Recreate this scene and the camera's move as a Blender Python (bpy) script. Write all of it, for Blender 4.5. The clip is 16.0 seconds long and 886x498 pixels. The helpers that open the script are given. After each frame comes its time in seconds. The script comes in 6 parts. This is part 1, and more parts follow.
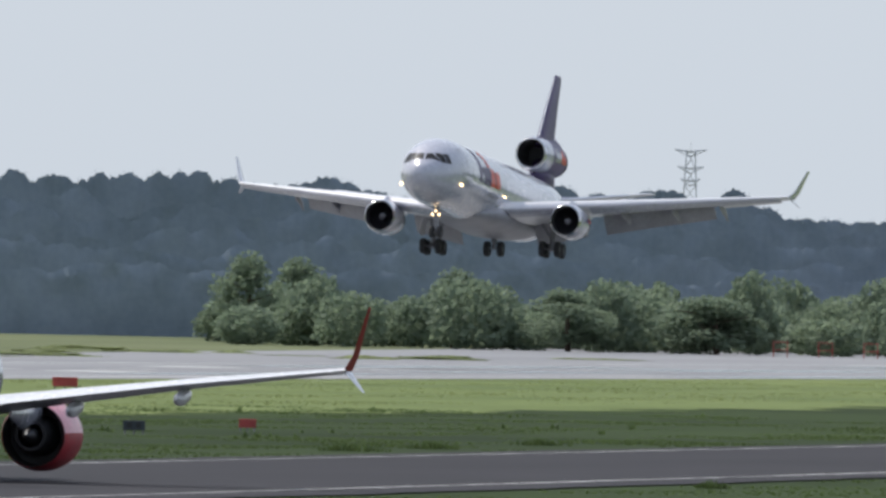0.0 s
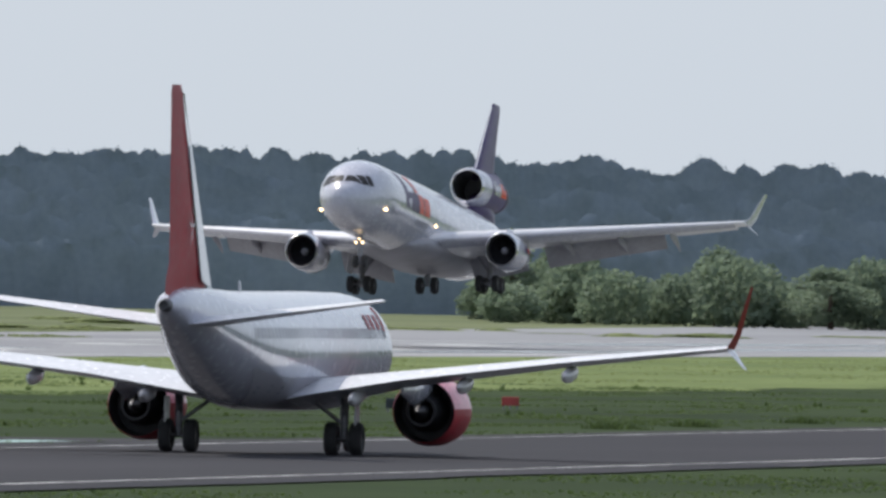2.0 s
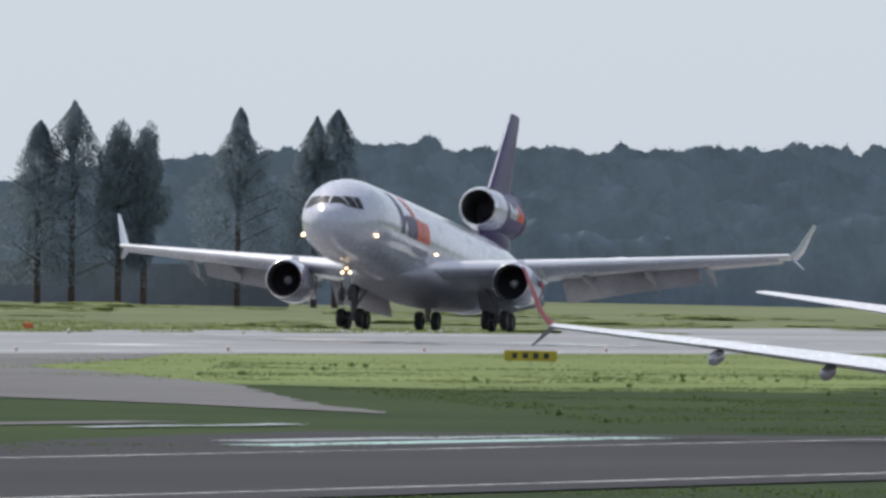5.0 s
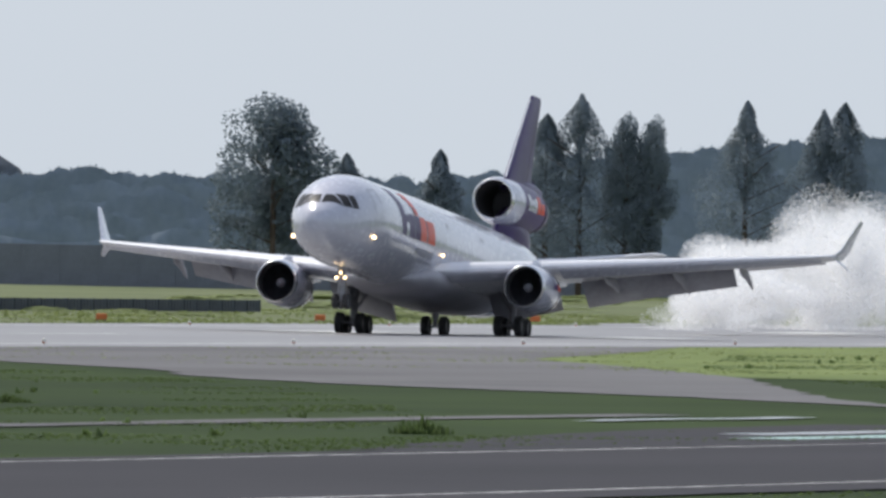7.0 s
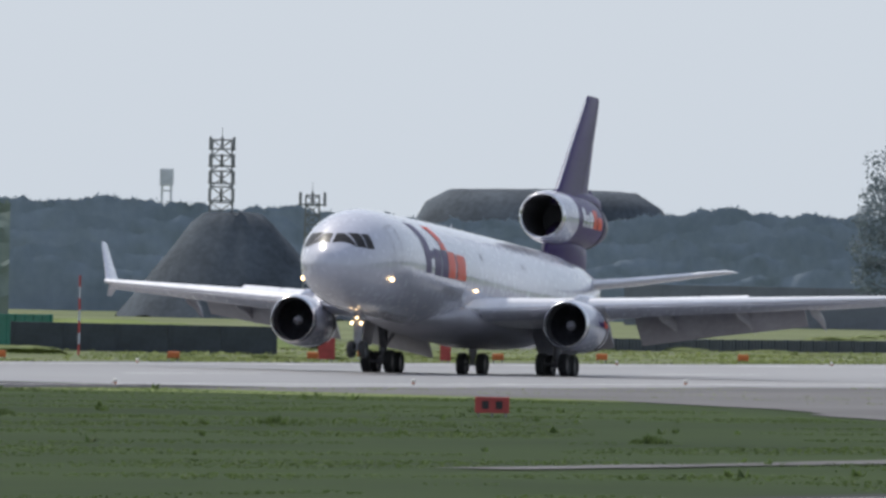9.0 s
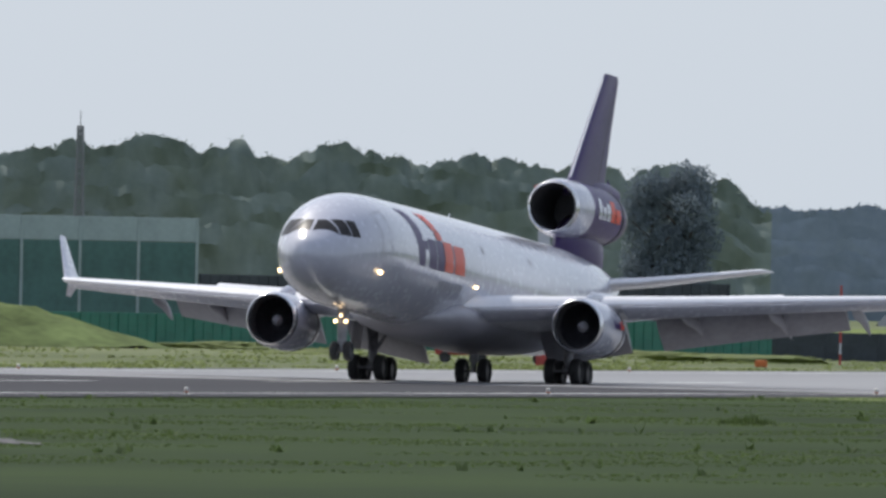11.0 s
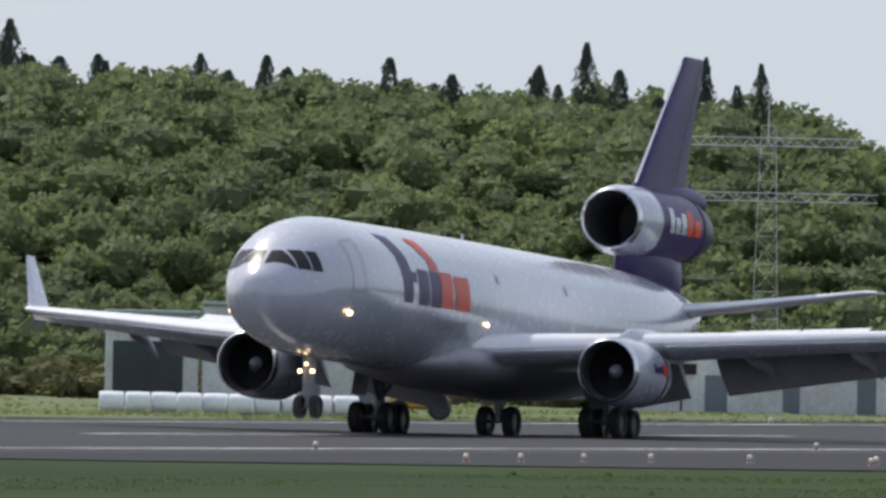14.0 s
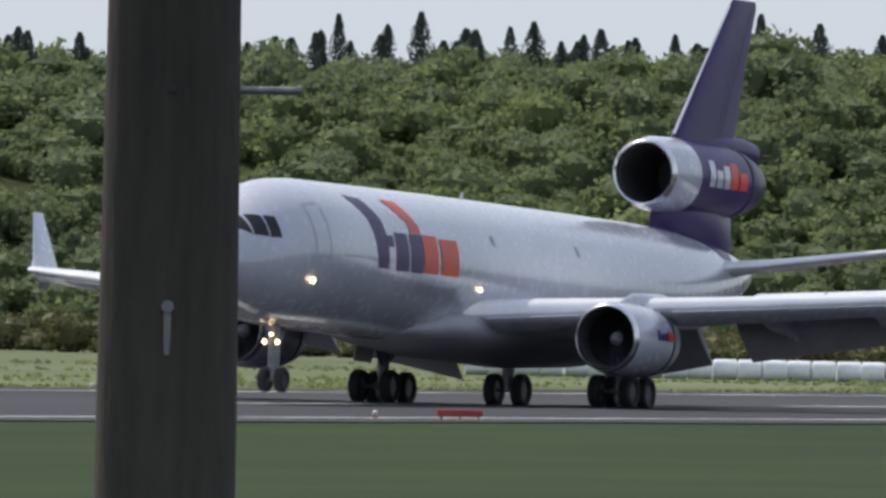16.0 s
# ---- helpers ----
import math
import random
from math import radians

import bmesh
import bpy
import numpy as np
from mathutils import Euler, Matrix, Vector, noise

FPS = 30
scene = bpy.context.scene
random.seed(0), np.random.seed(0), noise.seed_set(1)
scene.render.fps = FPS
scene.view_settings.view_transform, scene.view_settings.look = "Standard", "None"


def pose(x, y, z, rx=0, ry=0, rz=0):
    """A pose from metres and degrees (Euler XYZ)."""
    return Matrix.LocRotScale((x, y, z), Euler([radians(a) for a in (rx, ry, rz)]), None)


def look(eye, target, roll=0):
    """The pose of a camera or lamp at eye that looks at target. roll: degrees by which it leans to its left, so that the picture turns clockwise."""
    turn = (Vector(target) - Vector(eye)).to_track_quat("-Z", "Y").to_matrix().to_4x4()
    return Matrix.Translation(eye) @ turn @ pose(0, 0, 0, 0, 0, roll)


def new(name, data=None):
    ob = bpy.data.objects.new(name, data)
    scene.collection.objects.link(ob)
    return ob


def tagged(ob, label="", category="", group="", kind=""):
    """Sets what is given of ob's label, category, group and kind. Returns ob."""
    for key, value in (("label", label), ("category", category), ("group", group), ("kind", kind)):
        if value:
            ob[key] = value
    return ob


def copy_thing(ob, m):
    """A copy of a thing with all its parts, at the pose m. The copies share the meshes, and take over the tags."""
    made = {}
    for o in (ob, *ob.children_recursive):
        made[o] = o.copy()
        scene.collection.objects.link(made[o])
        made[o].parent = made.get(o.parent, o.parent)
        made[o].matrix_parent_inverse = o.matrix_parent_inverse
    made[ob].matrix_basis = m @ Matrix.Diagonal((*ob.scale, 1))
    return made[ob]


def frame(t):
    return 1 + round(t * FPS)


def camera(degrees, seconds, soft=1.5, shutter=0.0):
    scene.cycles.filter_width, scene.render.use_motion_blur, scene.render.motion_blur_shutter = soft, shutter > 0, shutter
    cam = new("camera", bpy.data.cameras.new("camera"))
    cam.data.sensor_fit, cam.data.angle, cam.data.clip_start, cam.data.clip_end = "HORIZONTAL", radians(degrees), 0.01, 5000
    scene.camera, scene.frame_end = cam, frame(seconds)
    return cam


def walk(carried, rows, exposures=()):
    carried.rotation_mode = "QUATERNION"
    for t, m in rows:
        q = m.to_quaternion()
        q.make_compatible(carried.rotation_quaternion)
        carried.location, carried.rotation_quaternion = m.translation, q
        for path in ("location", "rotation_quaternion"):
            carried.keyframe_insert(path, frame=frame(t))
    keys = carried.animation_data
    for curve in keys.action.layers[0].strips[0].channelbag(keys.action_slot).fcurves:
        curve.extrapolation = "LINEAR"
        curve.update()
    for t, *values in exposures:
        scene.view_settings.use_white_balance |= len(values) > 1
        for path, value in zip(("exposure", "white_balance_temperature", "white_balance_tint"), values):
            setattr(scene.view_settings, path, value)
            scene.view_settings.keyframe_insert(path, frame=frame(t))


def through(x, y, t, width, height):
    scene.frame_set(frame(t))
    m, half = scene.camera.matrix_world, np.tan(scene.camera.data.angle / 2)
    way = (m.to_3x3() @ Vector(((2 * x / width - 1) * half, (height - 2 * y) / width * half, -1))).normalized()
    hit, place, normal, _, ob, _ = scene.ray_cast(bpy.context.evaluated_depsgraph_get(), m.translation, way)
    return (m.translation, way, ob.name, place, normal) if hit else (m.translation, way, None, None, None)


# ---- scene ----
cam = camera(2.0838, 16.0, soft=3.0)

EYE_Z = 6.52
ROLL = 1.19
# seconds, heading and tilt in degrees, place on the ground
CAM = [
    (0.0, 9.6483, 0.1073, 0.0, 0.0),
    (0.5, 9.7989, 0.0762, 0.0, 0.0),
    (1.0, 9.9342, 0.0834, 0.0, 0.0),
    (1.5, 10.1024, 0.0673, 0.0, 0.0),
    (2.0, 10.2654, 0.0426, 0.0, 0.0),
    (2.5, 10.4547, 0.0706, 0.0, 0.0),
    (3.0, 10.7021, 0.0774, 0.0, 0.0),
    (3.5, 10.9350, 0.0260, 0.0, 0.0),
    (4.0, 11.1292, 0.0114, 0.0, 0.0),
    (4.2, 11.2391, 0.0158, 0.0, 0.0),
    (6.3, 12.3947, -0.0522, 0.0, 0.0),
    (6.5, 12.5181, -0.0569, 0.0, 0.0),
    (7.0, 12.8698, -0.0336, 0.0, 0.0),
    (7.5, 13.1822, -0.0021, 0.0, 0.0),
    (8.0, 13.5175, 0.0104, 0.0, 0.0),
    (8.5, 13.9897, 0.0186, 0.0, 0.0),
    (9.0, 14.3809, 0.0319, 0.0, 0.0),
    (9.2, 14.5380, 0.0375, 0.0, 0.0),
    (11.3, 16.4871, 0.0131, 0.0, 0.0),
    (11.5, 16.7023, 0.0115, 0.0, 0.0),
    (12.0, 17.2285, 0.0204, 0.0, 0.0),
    (12.5, 17.8079, 0.0269, 0.0, 0.0),
    (13.0, 18.3960, 0.0418, 0.0, 0.0),
    (13.5, 19.0013, 0.0516, 0.0, 0.0),
    (14.0, 19.6737, 0.0835, -3.7, -1.6),
    (14.5, 20.4337, 0.1025, -18.4, -7.9),
    (15.0, 21.1522, 0.1038, -35.8, -15.4),
    (15.5, 21.8927, 0.0650, -53.3, -22.9),
    (16.0, 22.6840, -0.0089, -70.7, -30.4),
]


def aim(yaw, tilt, x, y):
    a, e = radians(yaw), radians(tilt)
    eye = Vector((x, y, EYE_Z))
    return look(eye, eye + Vector((math.cos(a), math.sin(a), math.tan(e))) * 1000, ROLL)


walk(cam, [(t, aim(yaw, tilt, x, y)) for t, yaw, tilt, x, y in CAM])

# ---- light ----
SUN_AZ, SUN_EL = 60.0, 52.0
world = bpy.data.worlds.new("world")
scene.world = world
world.use_nodes = True
wn = world.node_tree.nodes
wl = world.node_tree.links
sky = wn.new("ShaderNodeTexSky")
sky.sky_type = "NISHITA"
sky.sun_disc = False
sky.sun_elevation = radians(SUN_EL)
sky.sun_rotation = radians(90 - SUN_AZ)
sky.air_density, sky.dust_density, sky.ozone_density = 1.0, 4.0, 1.5
hazy = wn.new("ShaderNodeMix")
hazy.data_type = "RGBA"
hazy.inputs[0].default_value = 0.72
sky_at = wn.new("ShaderNodeTexCoord")
sky_xyz = wn.new("ShaderNodeSeparateXYZ")
sky_mix = wn.new("ShaderNodeMix")
sky_mix.data_type = "RGBA"
sky_mix.inputs[6].default_value = (7.35, 8.15, 9.15, 1)
sky_mix.inputs[7].default_value = (4.2, 5.0, 7.0, 1)
wl.new(sky_at.outputs["Generated"], sky_xyz.inputs[0])
wl.new(sky_xyz.outputs[2], sky_mix.inputs[0])
wl.new(sky_mix.outputs[2], hazy.inputs[7])
wl.new(sky.outputs[0], hazy.inputs[6])
wl.new(hazy.outputs[2], wn["Background"].inputs[0])
wn["Background"].inputs[1].default_value = 0.11

sun = new("sun", bpy.data.lights.new("sun", "SUN"))
sun.data.energy, sun.data.angle, sun.data.color = 3.8, radians(0.6), (1.0, 0.95, 0.86)
sa, se = radians(SUN_AZ), radians(SUN_EL)
sun.matrix_world = look((0, 0, 0), (-math.cos(sa) * math.cos(se), -math.sin(sa) * math.cos(se), -math.sin(se)))
scene.view_settings.exposure = 0.0


# ---- materials ----
def mat(name, col, rough=0.6, metal=0.0, var=0.15, scale=2.0, bump=0.0, spec=0.5, stretch=(1, 1, 1), col2=None, fine=8.0, spread=0.0):
    m = bpy.data.materials.new(name)
    m.use_nodes = True
    n, l = m.node_tree.nodes, m.node_tree.links
    b = n["Principled BSDF"]
    b.inputs["Roughness"].default_value = rough
    b.inputs["Metallic"].default_value = metal
    b.inputs["Specular IOR Level"].default_value = spec
    tc = n.new("ShaderNodeTexCoord")
    mp = n.new("ShaderNodeMapping")
    mp.inputs["Scale"].default_value = stretch
    l.new(tc.outputs["Object"], mp.inputs[0])
    big, small = n.new("ShaderNodeTexNoise"), n.new("ShaderNodeTexNoise")
    big.inputs["Scale"].default_value, big.inputs["Detail"].default_value = scale, 4
    small.inputs["Scale"].default_value, small.inputs["Detail"].default_value = scale * fine, 3
    l.new(mp.outputs[0], big.inputs[0])
    l.new(mp.outputs[0], small.inputs[0])
    mixn = n.new("ShaderNodeMath")
    mixn.operation = "ADD"
    half = n.new("ShaderNodeMath")
    half.operation = "MULTIPLY"
    half.inputs[1].default_value = 0.5
    l.new(small.outputs[0], half.inputs[0])
    l.new(big.outputs[0], mixn.inputs[0])
    l.new(half.outputs[0], mixn.inputs[1])
    ramp = n.new("ShaderNodeMapRange")
    ramp.inputs[1].default_value, ramp.inputs[2].default_value = 0.5, 1.0
    l.new(mixn.outputs[0], ramp.inputs[0])
    mx = n.new("ShaderNodeMix")
    mx.data_type = "RGBA"
    c2 = col2 or [c * (1 - 2 * var) for c in col]
    mx.inputs[6].default_value = (*c2, 1)
    mx.inputs[7].default_value = (*[c * (1 if col2 else 1 + var) for c in col], 1)
    l.new(ramp.outputs[0], mx.inputs[0])
    src = mx.outputs[2]
    if spread:
        geo, oi = n.new("ShaderNodeNewGeometry"), n.new("ShaderNodeHueSaturation")
        mr = n.new("ShaderNodeMapRange")
        mr.inputs[3].default_value, mr.inputs[4].default_value = 1 - spread, 1 + spread
        l.new(geo.outputs["Random Per Island"], mr.inputs[0])
        l.new(mr.outputs[0], oi.inputs["Value"])
        l.new(src, oi.inputs["Color"])
        src = oi.outputs[0]
    l.new(src, b.inputs["Base Color"])
    rr = n.new("ShaderNodeMapRange")
    rr.inputs[3].default_value, rr.inputs[4].default_value = max(0.02, rough - 0.1), min(1, rough + 0.1)
    l.new(small.outputs[0], rr.inputs[0])
    l.new(rr.outputs[0], b.inputs["Roughness"])
    if bump:
        bp = n.new("ShaderNodeBump")
        bp.inputs["Strength"].default_value, bp.inputs["Distance"].default_value = bump, 0.05
        l.new(mixn.outputs[0], bp.inputs["Height"])
        l.new(bp.outputs[0], b.inputs["Normal"])
    return m


def leaf_mat(name, col, col2, scale=0.08, through=0.25, spread=0.35):
    m = mat(name, col, 0.75, 0, 0.2, scale, 0, 0.25, (1, 1, 1), col2, 9, spread)
    n, l = m.node_tree.nodes, m.node_tree.links
    tr, ms = n.new("ShaderNodeBsdfTranslucent"), n.new("ShaderNodeMixShader")
    base = n["Principled BSDF"].inputs["Base Color"].links[0].from_socket
    l.new(base, tr.inputs[0])
    ms.inputs[0].default_value = through
    l.new(n["Principled BSDF"].outputs[0], ms.inputs[1])
    l.new(tr.outputs[0], ms.inputs[2])
    l.new(ms.outputs[0], n["Material Output"].inputs[0])
    return m


def smoke_mat(name, col, dense):
    m = bpy.data.materials.new(name)
    m.use_nodes = True
    n, l = m.node_tree.nodes, m.node_tree.links
    tr, df, tl, a, b = (n.new("ShaderNode" + k) for k in ("BsdfTransparent", "BsdfDiffuse", "BsdfTranslucent", "MixShader", "MixShader"))
    df.inputs[0].default_value = tl.inputs[0].default_value = (*col, 1)
    a.inputs[0].default_value, b.inputs[0].default_value = 0.5, dense
    l.new(df.outputs[0], a.inputs[1])
    l.new(tl.outputs[0], a.inputs[2])
    l.new(tr.outputs[0], b.inputs[1])
    l.new(a.outputs[0], b.inputs[2])
    l.new(b.outputs[0], n["Material Output"].inputs[0])
    return m


def glow(name, col, power):
    m = bpy.data.materials.new(name)
    m.use_nodes = True
    b = m.node_tree.nodes["Principled BSDF"]
    b.inputs["Base Color"].default_value = (*col, 1)
    b.inputs["Emission Color"].default_value = (*col, 1)
    b.inputs["Emission Strength"].default_value = power
    return m


WHITE = mat("white_paint", (0.44, 0.45, 0.52), 0.25, 0, 0.05, 0.35, 0.0)
WHITE.node_tree.nodes["Principled BSDF"].inputs["Coat Weight"].default_value = 0.75
WHITE.node_tree.nodes["Principled BSDF"].inputs["Coat Roughness"].default_value = 0.12
WHITE.node_tree.nodes["Principled BSDF"].inputs["Coat IOR"].default_value = 1.7
GREYW = mat("grey_wing_paint", (0.72, 0.72, 0.75), 0.24, 0, 0.05, 0.5, 0.02)
BELLY = mat("grey_belly_paint", (0.32, 0.32, 0.36), 0.4, 0, 0.12, 0.4)
PURPLE = mat("purple_paint", (0.042, 0.022, 0.11), 0.35, 0, 0.12, 0.5, 0, 0.22)
ORANGE = mat("orange_paint", (0.66, 0.065, 0.03), 0.35, 0, 0.06, 0.6, 0, 0.3)
RED = mat("red_paint", (0.33, 0.014, 0.025), 0.45, 0, 0.1, 0.5, 0, 0.3)
PINK = mat("pink_paint", (0.62, 0.22, 0.28), 0.3, 0, 0.15, 1.2)
METAL = mat("bare_metal", (0.72, 0.72, 0.74), 0.22, 1.0, 0.08, 1.5)
DARKMETAL = mat("dark_metal", (0.06, 0.06, 0.065), 0.4, 0.8, 0.2, 2)
STEEL = mat("gear_steel", (0.22, 0.22, 0.24), 0.4, 0.5, 0.2, 3)
RUBBER = mat("tyre_rubber", (0.03, 0.03, 0.033), 0.75, 0, 0.2, 3)
GLASS = mat("cockpit_glass", (0.035, 0.033, 0.034), 0.3, 0, 0.1, 1, 0, 0.15)
BLACK = mat("black_seal", (0.02, 0.02, 0.022), 0.6)
# Fan and duct tones near black: the shade inside the engines is painted in.
FAN = mat("shaded_fan", (0.05, 0.05, 0.06), 0.35, 0.7, 0.15, 4)
SHADOWY = mat("shaded_duct_lining", (0.06, 0.06, 0.065), 0.55, 0.2, 0.15, 2)
GREYTXT = mat("grey_marking", (0.25, 0.25, 0.28), 0.4)
LAMPW = glow("landing_light", (1.0, 0.7, 0.38), 6)
# Dark turf paints in cloud shade over the near grass; MEADOW is the lit tone.
GRASS = mat("shaded_turf", (0.04, 0.062, 0.022), 0.9, 0, 0.2, 0.035, 0, 0.05, (0.4, 1, 1), (0.019, 0.032, 0.013), 12)
MEADOW = mat("pale_meadow", (0.18, 0.22, 0.085), 0.9, 0, 0.2, 0.03, 0, 0.05, (0.25, 1, 1), (0.095, 0.13, 0.05), 14)
FARMEADOW = mat("dull_meadow", (0.165, 0.185, 0.1), 0.9, 0, 0.2, 0.03, 0, 0.05, (0.25, 1, 1), (0.095, 0.115, 0.06), 14)
TUFT = leaf_mat("grass_blades", (0.1, 0.145, 0.05), (0.07, 0.105, 0.038), 0.03, 0.5, 0.12)
TUFTPALE = leaf_mat("pale_grass_blades", (0.25, 0.29, 0.115), (0.18, 0.225, 0.085), 0.03, 0.45, 0.25)
ASPHALT = mat("asphalt", (0.05, 0.049, 0.055), 0.85, 0, 0.18, 0.05, 0, 0.06, (0.25, 1, 1), (0.035, 0.035, 0.04), 16)
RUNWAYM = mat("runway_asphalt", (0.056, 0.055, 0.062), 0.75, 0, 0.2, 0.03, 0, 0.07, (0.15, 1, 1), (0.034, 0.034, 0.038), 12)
# Paler paving, with the far runway's glare put into the colour.
RUNWAYPALE = mat("pale_paving", (0.24, 0.235, 0.24), 0.5, 0, 0.2, 0.03, 0, 0.4, (0.12, 1, 1), (0.14, 0.138, 0.142), 12)
SHOULDER = mat("shoulder_asphalt", (0.15, 0.147, 0.152), 0.8, 0, 0.2, 0.06, 0, 0.1, (0.3, 1, 1), (0.09, 0.088, 0.09), 10)
LINE = mat("white_line", (0.62, 0.62, 0.6), 0.6, 0, 0.25, 0.3)
TEAL = mat("teal_marking", (0.30, 0.45, 0.42), 0.6, 0, 0.2, 0.3)
CONCRETE = mat("concrete", (0.6, 0.6, 0.59), 0.8, 0, 0.15, 0.5, 0.1)
POLEM = mat("pole_concrete", (0.058, 0.049, 0.042), 0.85, 0, 0.25, 2.5, 0.3, 0.3, (1, 1, 0.15), None, 10)
BROWN = mat("bark", (0.09, 0.065, 0.045), 0.9, 0, 0.3, 1.5, 0.3)
# Pale blue-grey leaf tone carries the haze over the far and middle forest.
FARLEAF = leaf_mat("hazed_forest_leaf", (0.28, 0.335, 0.395), (0.205, 0.255, 0.3), 0.12, 0.3, 0.0)
# Tall trees' leaves are blued and greyed to paint in distance haze.
TALLLEAF = leaf_mat("hazed_tall_tree_leaf", (0.18, 0.22, 0.25), (0.16, 0.2, 0.228), 0.03, 0.3, 0.04)
# Haze is mixed into this leaf green for the woods behind the barrier.
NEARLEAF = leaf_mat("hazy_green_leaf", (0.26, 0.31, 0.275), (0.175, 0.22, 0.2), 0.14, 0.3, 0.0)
MIDLEAF = leaf_mat("grey_green_leaf", (0.23, 0.29, 0.19), (0.18, 0.235, 0.17), 0.05, 0.5, 0.12)
# Dark tone raised and blued a little to put the hill's haze into the leaves.
HILLLEAF = leaf_mat("hill_leaf", (0.205, 0.25, 0.1), (0.125, 0.16, 0.085), 0.06, 0.5, 0.25)
PALELEAF = leaf_mat("pale_hill_leaf", (0.2, 0.24, 0.12), (0.14, 0.18, 0.1), 0.06, 0.5, 0.25)
CEDAR = leaf_mat("cedar_leaf", (0.06, 0.08, 0.06), (0.04, 0.056, 0.046), 0.2, 0.1, 0.3)
OLIVE = leaf_mat("olive_scrub", (0.16, 0.155, 0.06), (0.09, 0.09, 0.04), 0.1, 0.2, 0.3)


# ---- building blocks ----
def mesh_ob(name, verts, faces, material, parent=None, label="", smooth=False, sharp=None):
    me = bpy.data.meshes.new(name)
    me.from_pydata([tuple(v) for v in verts], [], faces)
    me.materials.append(material)
    if smooth:
        me.polygons.foreach_set("use_smooth", [True] * len(me.polygons))
        if sharp:
            me.set_sharp_from_angle(angle=radians(sharp))
    ob = new(name, me)
    ob.parent = parent
    if label:
        ob["label"] = label
    return ob


def part(name, bm, material, parent, label="", smooth=True):
    bmesh.ops.recalc_face_normals(bm, faces=bm.faces)
    me = bpy.data.meshes.new(name)
    bm.to_mesh(me)
    bm.free()
    me.materials.append(material)
    if smooth:
        me.polygons.foreach_set("use_smooth", [True] * len(me.polygons))
        me.set_sharp_from_angle(angle=radians(38))
    ob = new(name, me)
    ob.parent = parent
    if label:
        ob["label"] = label
    return ob


def thing(name, label, category, m=None, group="", kind=""):
    ob = tagged(new(name), label, category, group, kind)
    if m is not None:
        ob.matrix_basis = m
    return ob


def loft(bm, rings, caps=True):
    vs = [[bm.verts.new(p) for p in r] for r in rings]
    k = len(rings[0])
    for a, b in zip(vs, vs[1:]):
        for i in range(k):
            bm.faces.new((a[i], a[(i + 1) % k], b[(i + 1) % k], b[i]))
    if caps:
        bm.faces.new(vs[0])
        bm.faces.new(vs[-1][::-1])


def box(bm, cx, cy, cz, sx, sy, sz, m=None, bevel=0.0):
    r = bmesh.ops.create_cube(bm, size=1, matrix=(m or Matrix()) @ Matrix.Translation((cx, cy, cz)) @ Matrix.Diagonal((sx, sy, sz, 1)))
    if bevel:
        es = {e for v in r["verts"] for e in v.link_edges}
        bmesh.ops.bevel(bm, geom=list(es), offset=bevel, segments=1, affect="EDGES")


def rod(bm, a, b, ra, rb=None, seg=10):
    a, b = Vector(a), Vector(b)
    rb = ra if rb is None else rb
    q = (b - a).to_track_quat("Z", "Y").to_matrix()
    rings = []
    for p, r in ((a, ra), (b, rb)):
        rings.append([p + q @ Vector((r * math.cos(i * math.tau / seg), r * math.sin(i * math.tau / seg), 0)) for i in range(seg)])
    loft(bm, rings)


def spin(bm, prof, centre, seg=32, axis="x", close=False):
    """Rings of (along, radius) about an axis through centre."""
    c = Vector(centre)
    rings = []
    for u, r in prof:
        ring = []
        for i in range(seg):
            a = i * math.tau / seg
            p = (u, r * math.cos(a), r * math.sin(a)) if axis == "x" else (r * math.cos(a), u, r * math.sin(a)) if axis == "y" else (r * math.cos(a), r * math.sin(a), u)
            ring.append(c + Vector(p))
        rings.append(ring)
    if close:
        rings.append(rings[0])
    loft(bm, rings, caps=not close)


def foil(xle, y, z, chord, thick, twist=0.0, n=12, side="h"):
    """A closed airfoil section: side h lies flat, side v stands up (y and z then swap roles)."""
    pts = []
    for i in range(2 * n):
        k = i if i <= n else 2 * n - i
        u = 0.5 * (1 - math.cos(math.pi * k / n))
        h = 5 * thick * (0.2969 * math.sqrt(u) - 0.126 * u - 0.3516 * u * u + 0.2843 * u ** 3 - 0.1015 * u ** 4)
        h = h * (1.15 if i <= n else -0.85) + 0.0006
        dx, dz = u * chord, h * chord
        a = radians(twist)
        dx, dz = dx * math.cos(a) + dz * math.sin(a), dz * math.cos(a) - dx * math.sin(a)
        pts.append((xle + dx, y, z + dz) if side == "h" else (xle + dx, y + dz, z))
    return pts


